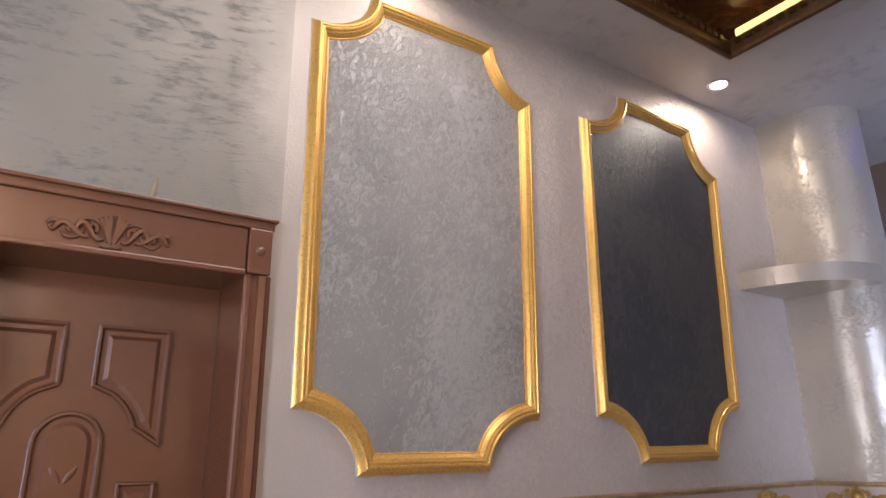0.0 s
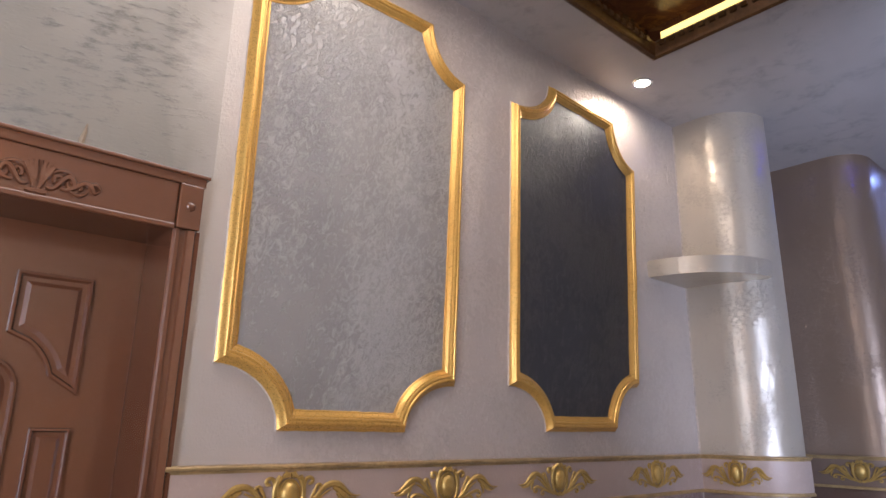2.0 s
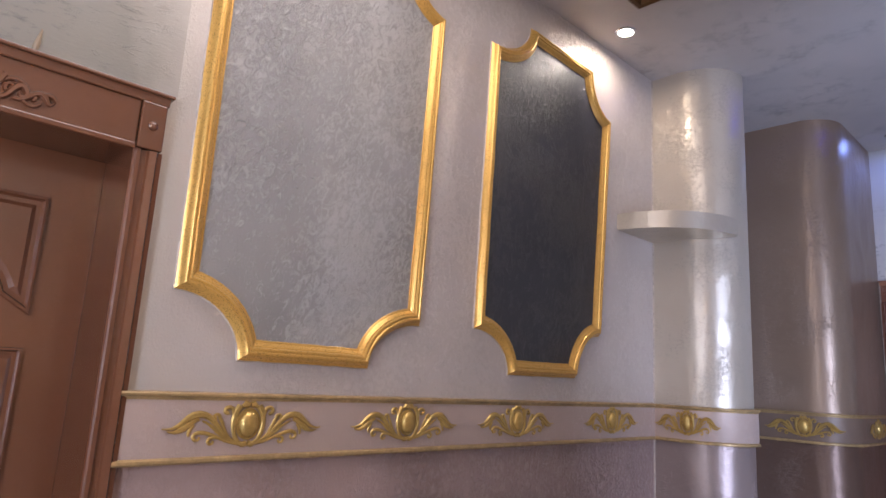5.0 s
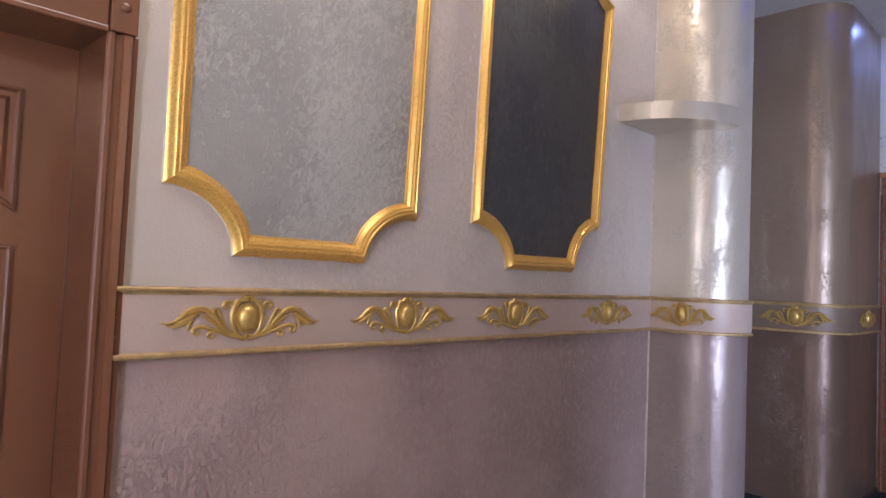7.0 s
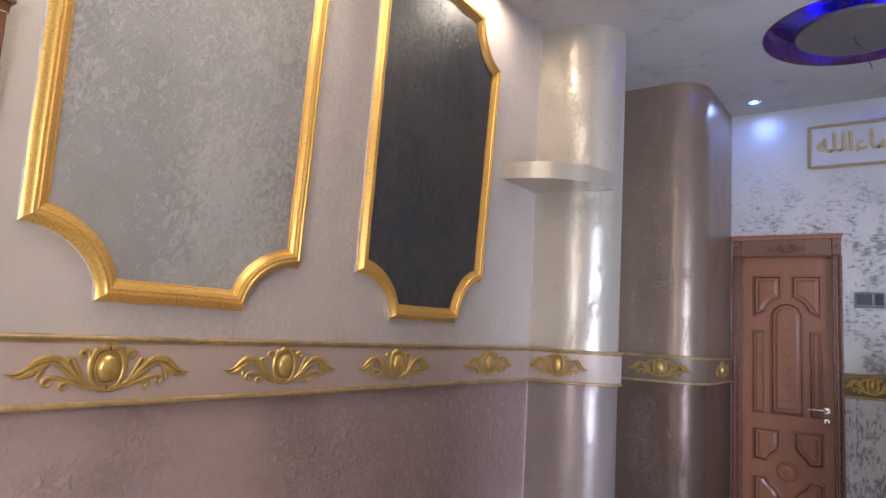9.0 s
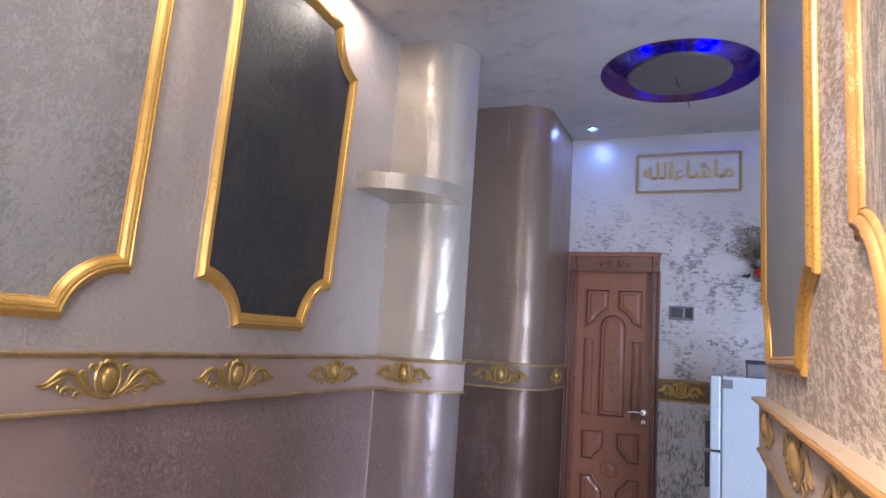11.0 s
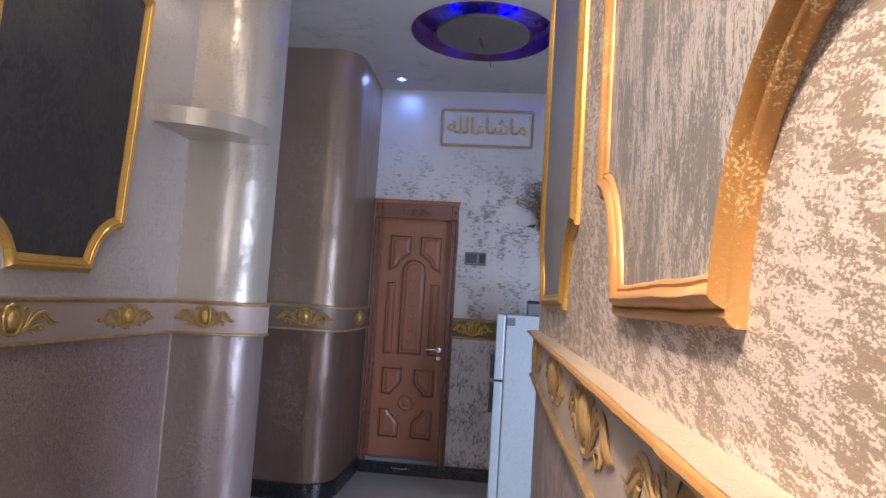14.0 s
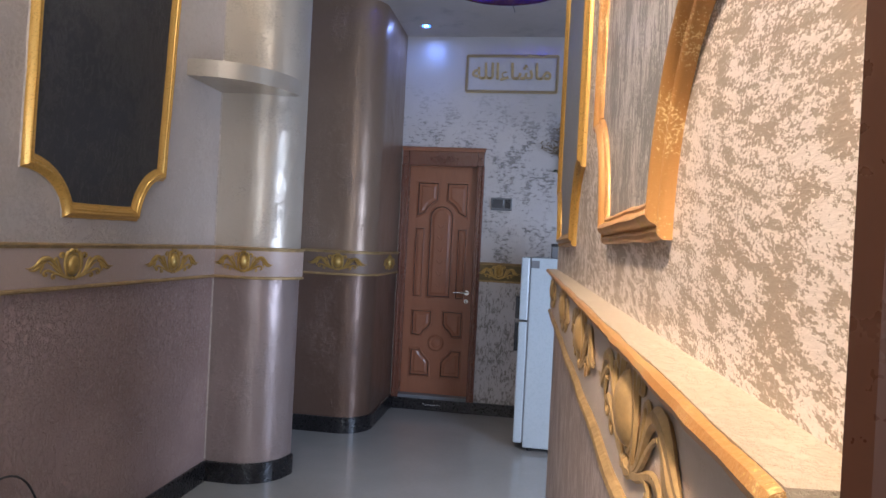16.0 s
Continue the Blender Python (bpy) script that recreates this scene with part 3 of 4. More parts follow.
def band(name, plan, z0, z1, deep, label, ledge=0.0, mat=None):
    """A raised band along a plan path (room on the right of the way), with a gilt bead above and below."""
    norm = []
    for i in range(len(plan)):
        a, b, c = Vector(plan[max(0, i - 1)]), Vector(plan[i]), Vector(plan[min(len(plan) - 1, i + 1)])
        d1 = (b - a).normalized() if i else (c - b).normalized()
        d2 = (c - b).normalized() if i < len(plan) - 1 else d1
        n1, n2 = Vector((d1.y, -d1.x)), Vector((d2.y, -d2.x))
        norm.append((n1 + n2) / max(0.4, 1 + n1.dot(n2)))

    def run(profile):
        bm = bmesh.new()
        rows = [[(p[0] + n.x * d, p[1] + n.y * d, z) for d, z in profile] for p, n in zip(plan, norm)]
        vs = grid(bm, rows)
        bm.faces.new(vs[0])
        bm.faces.new(vs[-1])
        return bm
    e = deep
    ob = structure(link(name, run([(-0.004, z0), (e - 0.006, z0 + 0.002), (e, z0 + 0.022), (e, z1 - 0.02), (-0.004, z1 - 0.02)]), mat or BANDM, smooth=True), label, "trim")
    part("gilt_bead", run([(-0.004, z0 - 0.004), (e + 0.004, z0 - 0.004), (e + 0.008, z0 + 0.001), (e + 0.007, z0 + 0.008), (e + 0.001, z0 + 0.013), (-0.004, z0 + 0.013)]), FADED, ob, "worn gold painted bead", True)
    if ledge:
        part("ledge", run([(-0.004, z1 - 0.019), (e + 0.002 + ledge, z1 - 0.019), (e + 0.006 + ledge, z1 - 0.001), (-0.004, z1)]), CREAM, ob, "cream plaster ledge")
        m = 90
        fine = [(plan[0][0] + (plan[-1][0] - plan[0][0]) * k / m, plan[0][1] + (plan[-1][1] - plan[0][1]) * k / m) for k in range(m + 1)]
        lip = tube(bmesh.new(), [(x - e - ledge - 0.006 + random.uniform(-0.0006, 0.0006), y, z1 - 0.009 + random.uniform(-0.0005, 0.0005)) for x, y in fine], [0.0065 + random.uniform(-0.0007, 0.001) for _ in fine], 8)
        part("gilt_bead", lip, GLITTER, ob, "uneven gold painted bead", True)
    else:
        part("gilt_bead", run([(-0.004, z1 - 0.0205), (e + 0.001, z1 - 0.0205), (e + 0.003, z1 - 0.013), (e + 0.010, z1 - 0.010), (e + 0.011, z1 - 0.004), (e + 0.008, z1), (-0.004, z1 + 0.002)]), FADED, ob, "worn gold painted bead", True)
    return ob


def dense(a, b, n):
    return [(a[0] + (b[0] - a[0]) * i / n, a[1] + (b[1] - a[1]) * i / n) for i in range(n + 1)]


def waver(pts, amp=0.0016):
    return [pts[0]] + [(x + random.uniform(-amp, amp), y) for x, y in pts[1:-1]] + [pts[-1]]


tw = band("trim_west", waver(dense((0, 1.146), (0, YC1), 30))[:-1] + [(0.0, YC1 - 0.015)], BZ0, BZ1, 0.018, "raised taupe band with gilt edges on the wall")
rnd = random.Random(3)
zs = [BZ0 + 0.002 + (BZ1 - BZ0 - 0.006) * k / 26 for k in range(27)]
bm = tube(bmesh.new(), [(0.017 + rnd.uniform(-0.002, 0.002), 1.1445 + rnd.uniform(-0.0025, 0.0025), z) for z in zs], [0.006 + rnd.uniform(-0.002, 0.003) for _ in zs], 7)
part("plaster_end", bm, EDGE, tw, "ragged pale plaster end", True)
band("trim_pillar_1", [(0.016, YC1)] + corner(XC1 - RC1, YC1 + RC1, RC1, -90, 0) + [(XC1, YC1 + 0.264)], BZ0, BZ1, 0.022, "raised taupe band with gilt edges round a pillar")
band("trim_pillar_2", [(0.0, YC2)] + corner(XC2 - RC2, YC2 + RC2, RC2, -90, 0) + [(XC2, YN - 0.03)], BZ0 - 0.01, BZ1 - 0.01, 0.018, "raised dark taupe band with gilt edges round a pillar", 0.0, BAND_DARK)
band("trim_north", [(1.405, YN), (2.9, YN)], 1.165, 1.33, 0.016, "raised olive gold band on the far wall", 0.0, OLIVE_GOLD)
skewed(band("trim_east", waver(dense((XB, YE + 0.001), (XB, 0.583), 30)), 1.207, 1.387, 0.022, "raised beige band with a gilt ledge on the wall", 0.010, BAND_PALE))


# ---------------- gilt ornaments on the band ----------------
def spiral(cx, cz, r0, r1, a0, a1, n=14):
    return [(cx + (r0 + (r1 - r0) * i / n) * math.cos(radians(a0 + (a1 - a0) * i / n)), cz + (r0 + (r1 - r0) * i / n) * math.sin(radians(a0 + (a1 - a0) * i / n))) for i in range(n + 1)]


def bez(p0, p1, p2, p3, n=12):
    out = []
    for i in range(n + 1):
        t = i / n
        out.append(tuple((1 - t) ** 3 * p0[k] + 3 * t * (1 - t) ** 2 * p1[k] + 3 * t * t * (1 - t) * p2[k] + t ** 3 * p3[k] for k in (0, 1)))
    return out


def taper(n, r0, r1, r2):
    return [r0 + (r1 - r0) * min(1, 2 * i / (n - 1)) if i < n / 2 else r1 + (r2 - r1) * (2 * i / (n - 1) - 1) for i in range(n)]


ORNAMENT = []


def ornament_parts():
    """A shell-like cartouche with scrolled acanthus wings, 0.5 wide and 0.15 high, on the plane z = 0: (name, mesh) pairs."""
    dz = 0.004

    def stroke(name, pts, r0, r1, r2, flat=0.8):
        for sgn in (1, -1):
            bm = tube(bmesh.new(), [(sgn * x, z, dz) for x, z in pts], taper(len(pts), r0, r1, r2), 6, flat)
            ORNAMENT.append((name, bm))
    stroke("petal", bez((0.014, -0.062), (0.05, -0.055), (0.058, 0.03), (0.030, 0.062)), 0.004, 0.008, 0.011)
    stroke("petal", bez((0.016, -0.064), (0.062, -0.05), (0.040, 0.02), (0.050, 0.044)) + spiral(0.066, 0.044, 0.016, 0.006, 180, -110, 14)[1:], 0.004, 0.0065, 0.006)
    stroke("petal", bez((0.020, -0.064), (0.075, -0.05), (0.072, 0.0), (0.090, 0.022)) + spiral(0.100, 0.024, 0.011, 0.004, 190, -90, 12)[1:], 0.004, 0.0055, 0.005)
    stroke("crest", [(0.002, 0.066), (0.012, 0.068), (0.024, 0.06)], 0.010, 0.012, 0.006)
    stroke("wing", bez((0.03, -0.055), (0.09, -0.05), (0.10, 0.052), (0.165, 0.030)) + bez((0.165, 0.030), (0.195, 0.018), (0.205, -0.022), (0.250, -0.012))[1:], 0.004, 0.012, 0.002)
    stroke("wing_tip", bez((0.150, 0.018), (0.185, 0.004), (0.2, -0.034), (0.235, -0.020)), 0.006, 0.011, 0.002)
    stroke("frond", bez((0.035, -0.058), (0.085, -0.045), (0.105, 0.0), (0.140, 0.012)), 0.003, 0.006, 0.003)
    stroke("scroll", bez((0.03, -0.06), (0.09, -0.05), (0.12, -0.02), (0.150, -0.026)) + spiral(0.150, -0.041, 0.015, 0.004, 90, -220, 10)[1:], 0.004, 0.007, 0.003)
    stroke("scroll", bez((0.025, -0.064), (0.07, -0.06), (0.085, -0.035), (0.108, -0.042)) + spiral(0.108, -0.055, 0.013, 0.004, 90, -220, 10)[1:], 0.004, 0.006, 0.003)
    stroke("leaflet", bez((0.165, 0.0), (0.172, -0.01), (0.18, -0.025), (0.175, -0.036)), 0.006, 0.006, 0.003)
    stroke("foot", [(0.002, -0.062), (0.014, -0.066), (0.030, -0.062)], 0.010, 0.010, 0.005)
    ORNAMENT.append(("cabochon", dome(bmesh.new(), Matrix.Translation((0, 0.002, 0.002)), 0.031, 0.045, 0.027, 7, 20)))


first_ornament = []


def ornament(m, sx=1.0, sy=1.0, mat=ANTIQUE, deep=0.8):
    full = m @ Matrix.Diagonal((sx, sy, deep, 1))
    if first_ornament:
        ob = copy_thing(first_ornament[0], full)
        ob.matrix_world = full
        return ob
    rim = tube(bmesh.new(), [(0.034 * math.cos(a * math.tau / 24), 0.002 + 0.049 * math.sin(a * math.tau / 24), 0.002) for a in range(25)], [0.005] * 25, 6, 0.9)
    ob = tagged(link("band_ornament", rim, mat, smooth=True), "gilt scrollwork ornament on the raised band", "ornament", "gilt ornaments on the band")
    ornament_parts()
    for name, bm in ORNAMENT:
        part(name, bm, mat, ob, "polished gilt oval" if name == "cabochon" else "", True)
    first_ornament.append(ob)
    ob.matrix_world = full
    return ob


def facing(origin, right, up):
    r, u = Vector(right).normalized(), Vector(up).normalized()
    o = r.cross(u)
    m = Matrix((r, u, o)).transposed().to_4x4()
    m.translation = origin
    return m


BZ = 1.308
for y in (1.51, 2.125, 2.74, 3.48):
    ornament(facing((0.019, y, BZ), (0, 1, 0), (0, 0, 1)), 0.99, 0.84)
ornament(facing((0.197, YC1 - 0.023, BZ), (1, 0, 0), (0, 0, 1)), 0.72, 0.84)
ornament(facing((0.405, YC2 - 0.019, BZ - 0.012), (1, 0, 0), (0, 0, 1)), 0.92, 0.84)
ornament(facing((XC2 + 0.019, 5.62, BZ - 0.014), (0, 1, 0), (0, 0, 1)), 0.9, 0.84)
ornament(facing((1.575, YN - 0.017, 1.252), (1, 0, 0), (0, 0, 1)), 0.72, 0.84)
for y in (0.99, 1.54, 2.10, 2.80):
    gilt = ornament(SKEW @ facing((XB - 0.023, y, 1.314), (0, -1, 0), (0, 0, 1)), 0.99, 0.84, ANTIQUE, 0.55)
    for piece in [gilt, *gilt.children]:   # painted in a paler gold
        piece.material_slots[0].link = "OBJECT"
        piece.material_slots[0].material = EAST_GILT

# ---------------- skirting ----------------
def skirting(name, plan, h=0.12, deep=0.016, label="glossy black painted skirting"):
    bm = bmesh.new()
    norm = []
    for i in range(len(plan)):
        a, b, c = Vector(plan[max(0, i - 1)]), Vector(plan[i]), Vector(plan[min(len(plan) - 1, i + 1)])
        d1 = (b - a).normalized() if i else (c - b).normalized()
        d2 = (c - b).normalized() if i < len(plan) - 1 else d1
        n1, n2 = Vector((d1.y, -d1.x)), Vector((d2.y, -d2.x))
        norm.append((n1 + n2) / max(0.4, 1 + n1.dot(n2)))
    prof = [(-0.004, 0.001), (deep, 0.001), (deep, h - 0.006), (deep - 0.006, h), (-0.004, h)]
    vs = grid(bm, [[(p[0] + n.x * d, p[1] + n.y * d, z) for d, z in prof] for p, n in zip(plan, norm)])
    bm.faces.new(vs[0])
    bm.faces.new(vs[-1])
    return structure(link(name, bm, BLACK, smooth=True), label, "skirting")


skirting("baseboard_west", [(0, 1.17), (0, YC1 - 0.014)])
skirting("baseboard_pillar_1", [(0.012, YC1)] + corner(XC1 - RC1, YC1 + RC1, RC1, -90, 0) + [(XC1, YC1 + 0.264)])
skirting("baseboard_pillar_2", [(0.0, YC2)] + corner(XC2 - RC2, YC2 + RC2, RC2, -90, 0) + [(XC2, YN - 0.02)])
skirting("baseboard_north", [(XC2 + 0.017, YN), (XE, YN)], 0.10, 0.03)
skewed(skirting("baseboard_east", [(XB, YE), (XB, 0.57)]))


# ---------------- doors ----------------
def inset(poly, d):
    offs = mitred(poly)
    return [(p[0] + n[0] * d, p[1] + n[1] * d) for p, n in zip(poly, offs)]


def leaf_panels(w, h, m, a):
    """Outlines of the raised fields, in metres from the leaf's upper left corner, clockwise."""
    def P(pts):
        return [(u * w, -v * h) for u, v in pts]

    def scoop(cx, cv, r, a0, a1, n=7):
        return [(cx + r * math.cos(radians(a0 + (a1 - a0) * i / n)), cv - r * w / h * math.sin(radians(a0 + (a1 - a0) * i / n))) for i in range(n + 1)]
    out = []
    tl = [(m, 0.095), (0.45, 0.095), (0.45, 0.175)] + scoop(0.5, 0.245, 0.27 - m * 0.3, 125, 165) + [(m, 0.25)]
    out.append(P(tl))
    out.append(P([(1 - u, v) for u, v in reversed(tl)]))
    arch = [(0.5 - a, 0.585), (0.5 - a, 0.245)] + scoop(0.5, 0.245, a, 180, 0, 12)[1:] + [(0.5 + a, 0.585)]
    out.append(P(arch))
    sd = [(m, 0.29), (m + 0.14, 0.29), (m + 0.14, 0.585), (m, 0.585)]
    out.append(P(sd))
    out.append(P([(1 - u, v) for u, v in reversed(sd)]))
    ml = [(m, 0.635), (0.43, 0.635), (0.43, 0.695)] + scoop(0.5, 0.775, 0.27 - m * 0.3, 120, 160) + [(m, 0.748)]
    out.append(P(ml))
    out.append(P([(1 - u, v) for u, v in reversed(ml)]))
    bl = [(m, 0.80)] + scoop(0.5, 0.775, 0.27 - m * 0.3, 200, 240) + [(0.43, 0.855), (0.43, 0.92), (m, 0.92)]
    out.append(P(bl))
    out.append(P([(1 - u, v) for u, v in reversed(bl)]))
    return out


def raised_field(poly, m, d0, bm, groove, rim=0.6):
    """A moulded rim, a sunk groove and a bevelled raised field."""
    rings = [(0.0, 0.0), (0.004, 0.009), (0.012, 0.010), (0.016, 0.003), (0.022, -0.004), (0.030, -0.004), (0.050, 0.006)]
    rows = [[m @ Vector((u, v, d0 + d)) for u, v in inset(poly, k * rim)] for k, d in rings]
    vs = grid(bm, rows, closed_v=True)
    if groove is not None:
        n = len(poly)
        faces = list(bm.faces)[-(len(rings) - 1) * n:]
        for i, f in enumerate(faces):
            if i // n in (2, 3, 4):
                f.material_index = 1
    bm.faces.new(vs[-1])


def panel_door(name, m, w, h, frame_w, head_h, depth, mats, label, recess, handle_side=None, carved=True, stile=0.11, half=0.16):
    """A panelled door in its frame. m: origin at the opening's lower left corner on the wall's face, x along, y up, z into the room."""
    main, dark, groove, casing = mats
    root = structure(new(name), label, "door")
    top = h + head_h

    def bx(x0, x1, y0, y1, z0, z1, bev=0.003):
        bm = box(bmesh.new(), x0, x1, y0, y1, z0, z1, bev)
        bmesh.ops.transform(bm, matrix=m, verts=bm.verts)
        return bm
    for side in (0, 1):   # jambs with stepped fluting
        x0, sgn = (w, 1) if side else (0.0, -1)
        prof = [(0.0, -0.003), (0.0, 0.020), (0.006, 0.026), (0.016, 0.026), (0.020, 0.018), (0.034, 0.018), (0.038, 0.026), (frame_w - 0.018, 0.030), (frame_w - 0.012, 0.022), (frame_w, 0.020), (frame_w, -0.003)]
        bm = bmesh.new()
        vs = grid(bm, [[m @ Vector((x0 + sgn * a, yy, d)) for a, d in prof] for yy in (0.0, h - 0.002)])
        bm.faces.new(vs[0])
        bm.faces.new(vs[1])
        part("jamb", bm, casing, root)
        part("reveal", bx(x0 - 0.002 if side else x0 - 0.012, x0 + 0.012 if side else x0 + 0.002, 0, h, -recess - 0.03, 0.0215, 0.002), casing, root)
        # corner block with its boss
        xa, xb = (w + 0.002, w + frame_w - 0.006) if side else (-frame_w + 0.006, -0.002)
        blk = part("corner_block", bx(xa, xb, h, top - 0.034, -0.003, 0.033, 0.004), casing, root)
        bm = dome(bmesh.new(), m @ Matrix.Translation(((xa + xb) / 2, h + (head_h - 0.034) / 2, 0.032)), 0.014, 0.014, 0.008, 4, 14)
        part("boss", bm, dark, blk, "dark round boss", True)
    part("header", bx(0.0, w, h - 0.004, top - 0.034, -recess - 0.02, 0.022, 0.003), casing, root)
    part("soffit_bead", bx(0.0, w, h - 0.006, h + 0.010, 0.0, 0.030, 0.004), dark, root)
    part("cornice", bx(-frame_w, w + frame_w, top - 0.034, top - 0.006, -0.003, 0.030, 0.004), main, root)
    part("cornice_cap", bx(-frame_w - 0.008, w + frame_w + 0.008, top - 0.010, top, -0.003, 0.040, 0.003), main, root)
    # carved crest on the header
    bm = bmesh.new()
    k = w / 0.80

    def stroke(pts, r0, r1, r2):
        for sgn in (1, -1):
            tube(bm, [(w * 0.515 + sgn * x * k, h + head_h * 0.34 + z, 0.025) for x, z in pts], taper(len(pts), r0 * 1.5, r1 * 1.5, r2 * 1.5), 6, 0.9, m)
    for a in (0, 14, 28, 42):
        stroke([(0.002 * a / 14, -0.03), (0.045 * math.sin(radians(a)) * 0.6, 0.0), (0.052 * math.sin(radians(a)), 0.042 * math.cos(radians(a)))], 0.003, 0.005, 0.006)
    stroke([(0, -0.036), (0.012, -0.038), (0.026, -0.036)], 0.006, 0.007, 0.005)
    stroke(bez((0.025, -0.02), (0.05, -0.04), (0.06, 0.03), (0.085, 0.012)) + spiral(0.08, -0.004, 0.015, 0.004, 75, -200, 9)[1:], 0.004, 0.006, 0.003)
    stroke(bez((0.06, -0.018), (0.09, -0.03), (0.11, 0.022), (0.135, 0.004)) + bez((0.135, 0.004), (0.15, -0.012), (0.145, -0.02), (0.16, -0.004))[1:], 0.004, 0.006, 0.002)
    stroke(spiral(0.105, -0.008, 0.014, 0.004, 200, -90, 9), 0.004, 0.004, 0.003)
    stroke(spiral(0.052, 0.004, 0.014, 0.004, 230, -60, 9), 0.004, 0.004, 0.003)
    stroke(bez((0.028, 0.012), (0.05, 0.036), (0.075, 0.03), (0.092, 0.016)), 0.003, 0.004, 0.002)
    stroke(bez((0.08, -0.016), (0.10, -0.034), (0.12, -0.028), (0.128, -0.014)), 0.003, 0.004, 0.002)
    stroke(bez((0.13, 0.004), (0.145, 0.014), (0.155, 0.012), (0.165, -0.002)), 0.003, 0.005, 0.002)
    part("carved_crest", bm, dark, root, "carved scroll crest", True)
    # leaf
    lw, lh = w - 0.004, h - 0.02 + 0.07
    lm = m @ Matrix.Translation((0.002, 0.01 + lh, -recess))
    bm = bmesh.new()
    box(bm, 0.0, lw, -lh, 0.0, -0.035, 0.0, 0.002)
    bmesh.ops.transform(bm, matrix=lm, verts=bm.verts)
    leaf = part("leaf", bm, main, root)
    for i, poly in enumerate(leaf_panels(lw, lh, stile, half)):
        bm = bmesh.new()
        raised_field(poly, lm, 0.0015, bm, groove, 0.6 if i in (3, 4) else 0.75 if groove == main else 1.0)
        f = part("raised_panel", bm, (main, groove), leaf)
        if i == 2 and carved:
            bm = bmesh.new()
            cx, cv = 0.5 * lw, -0.40 * lh
            tube(bm, [(cx, cv - 0.16 * lh, 0.006), (cx, cv + 0.05 * lh, 0.006), (cx, cv + 0.15 * lh, 0.006)], [0.003, 0.004, 0.002], 6, 0.6, lm)
            for s in range(6):
                zz = cv - 0.13 * lh + s * 0.05 * lh
                for sgn in (1, -1):
                    dome(bm, lm @ pose(cx + sgn * 0.017, zz, 0.006, 0, 0, -sgn * 32), 0.009, 0.026, 0.005, 4, 12)
            part("carving", bm, main, f, "carved leaf pattern", True)
    bm = bmesh.new()
    cm = lm @ Matrix.Translation((0.5 * lw, -0.775 * lh, 0.0))
    lathe(bm, cm, [(0.001, 0.008), (0.02, 0.010), (0.03, 0.004), (0.045, 0.004), (0.05, 0.010), (0.062, 0.011), (0.068, 0.004), (0.074, 0.0)], 28)
    part("roundel", bm, main, leaf, "carved round boss", True)
    if handle_side:
        hx = lw - 0.05 if handle_side > 0 else 0.05
        hv = -lh + 0.94
        bm = bmesh.new()
        disc(bm, lm @ Matrix.Translation((hx, hv, 0.0)), 0.022, 0.010, 20)
        tube(bm, [(hx, hv, 0.008), (hx, hv, 0.045), (hx - handle_side * 0.012, hv, 0.052), (hx - handle_side * 0.06, hv + 0.002, 0.052), (hx - handle_side * 0.115, hv - 0.002, 0.050)], [0.008, 0.008, 0.009, 0.008, 0.007], 10, 1.0, lm)
        part("door_handle", bm, CHROME, leaf, "chrome lever handle", True)
        bm = bmesh.new()
        disc(bm, lm @ Matrix.Translation((hx, hv - 0.075, 0.0)), 0.018, 0.008, 20)
        tube(bm, [(hx, hv - 0.070, 0.008), (hx, hv - 0.105, 0.030)], [0.005, 0.004], 8, 1.0, lm)
        part("lock_plate", bm, CHROME, leaf, "chrome lock with a key", True)
    return root


W_DOOR = facing((0.0, DOOR_W[0], 0.0), (0, 1, 0), (0, 0, 1))
panel_door("door_1", W_DOOR, DOOR_W[1] - DOOR_W[0], DOOR_W[3], 0.074, 0.165, 0.1, (BROWN, BROWN, BROWN, BROWN), "glossy chocolate brown panelled door, closed, with a carved header", 0.20, None, True, 0.18, 0.12)
N_DOOR = facing((FD[0], YN, FD[2]), (1, 0, 0), (0, 0, 1))
panel_door("door_2", N_DOOR, FD[1] - FD[0], FD[3] - FD[2], 0.062, 0.155, 0.1, (WOOD, WOOD_FRAME, WOOD_DARK, WOOD_FRAME), "reddish brown panelled door with arched carving, closed", 0.06, 1, True, 0.115, 0.185)
E_DOOR = facing((XB, ED[1], 0.0), (0, -1, 0), (0, 0, 1))
skewed(panel_door("door_3", E_DOOR, ED[1] - ED[0], ED[3], 0.066, 0.165, 0.1, (UMBER, UMBER, UMBER, UMBER), "dark umber panelled door in a moulded frame, closed", 0.10, -1))
sill_step = structure(link("threshold", box(bmesh.new(), XC2 + 0.03, FD[1] + 0.06, YN - 0.034, YN + 0.06, 0.0, FD[2] - 0.002, 0.004), BLACK), "black painted raised threshold with chipped paint", "step")
rnd = random.Random(8)
for k in range(9):
    fx, fz = 0.97 + k * 0.017 + rnd.uniform(-0.006, 0.006), 0.05 + rnd.uniform(-0.006, 0.006)
    fl = box(bmesh.new(), fx, fx + rnd.uniform(0.006, 0.018), YN - 0.0365, YN - 0.033, fz, fz + rnd.uniform(0.003, 0.009), 0.0008, 1)
    part("paint_chip", fl, SIGNW, sill_step, "white paint chip")
ob = structure(link("trim_threshold", box(bmesh.new(), FD[0], FD[1], YN - 0.03, YN + 0.06, FD[2], FD[2] + 0.03, 0.004), GREYP), "grey sill under the far door", "sill")

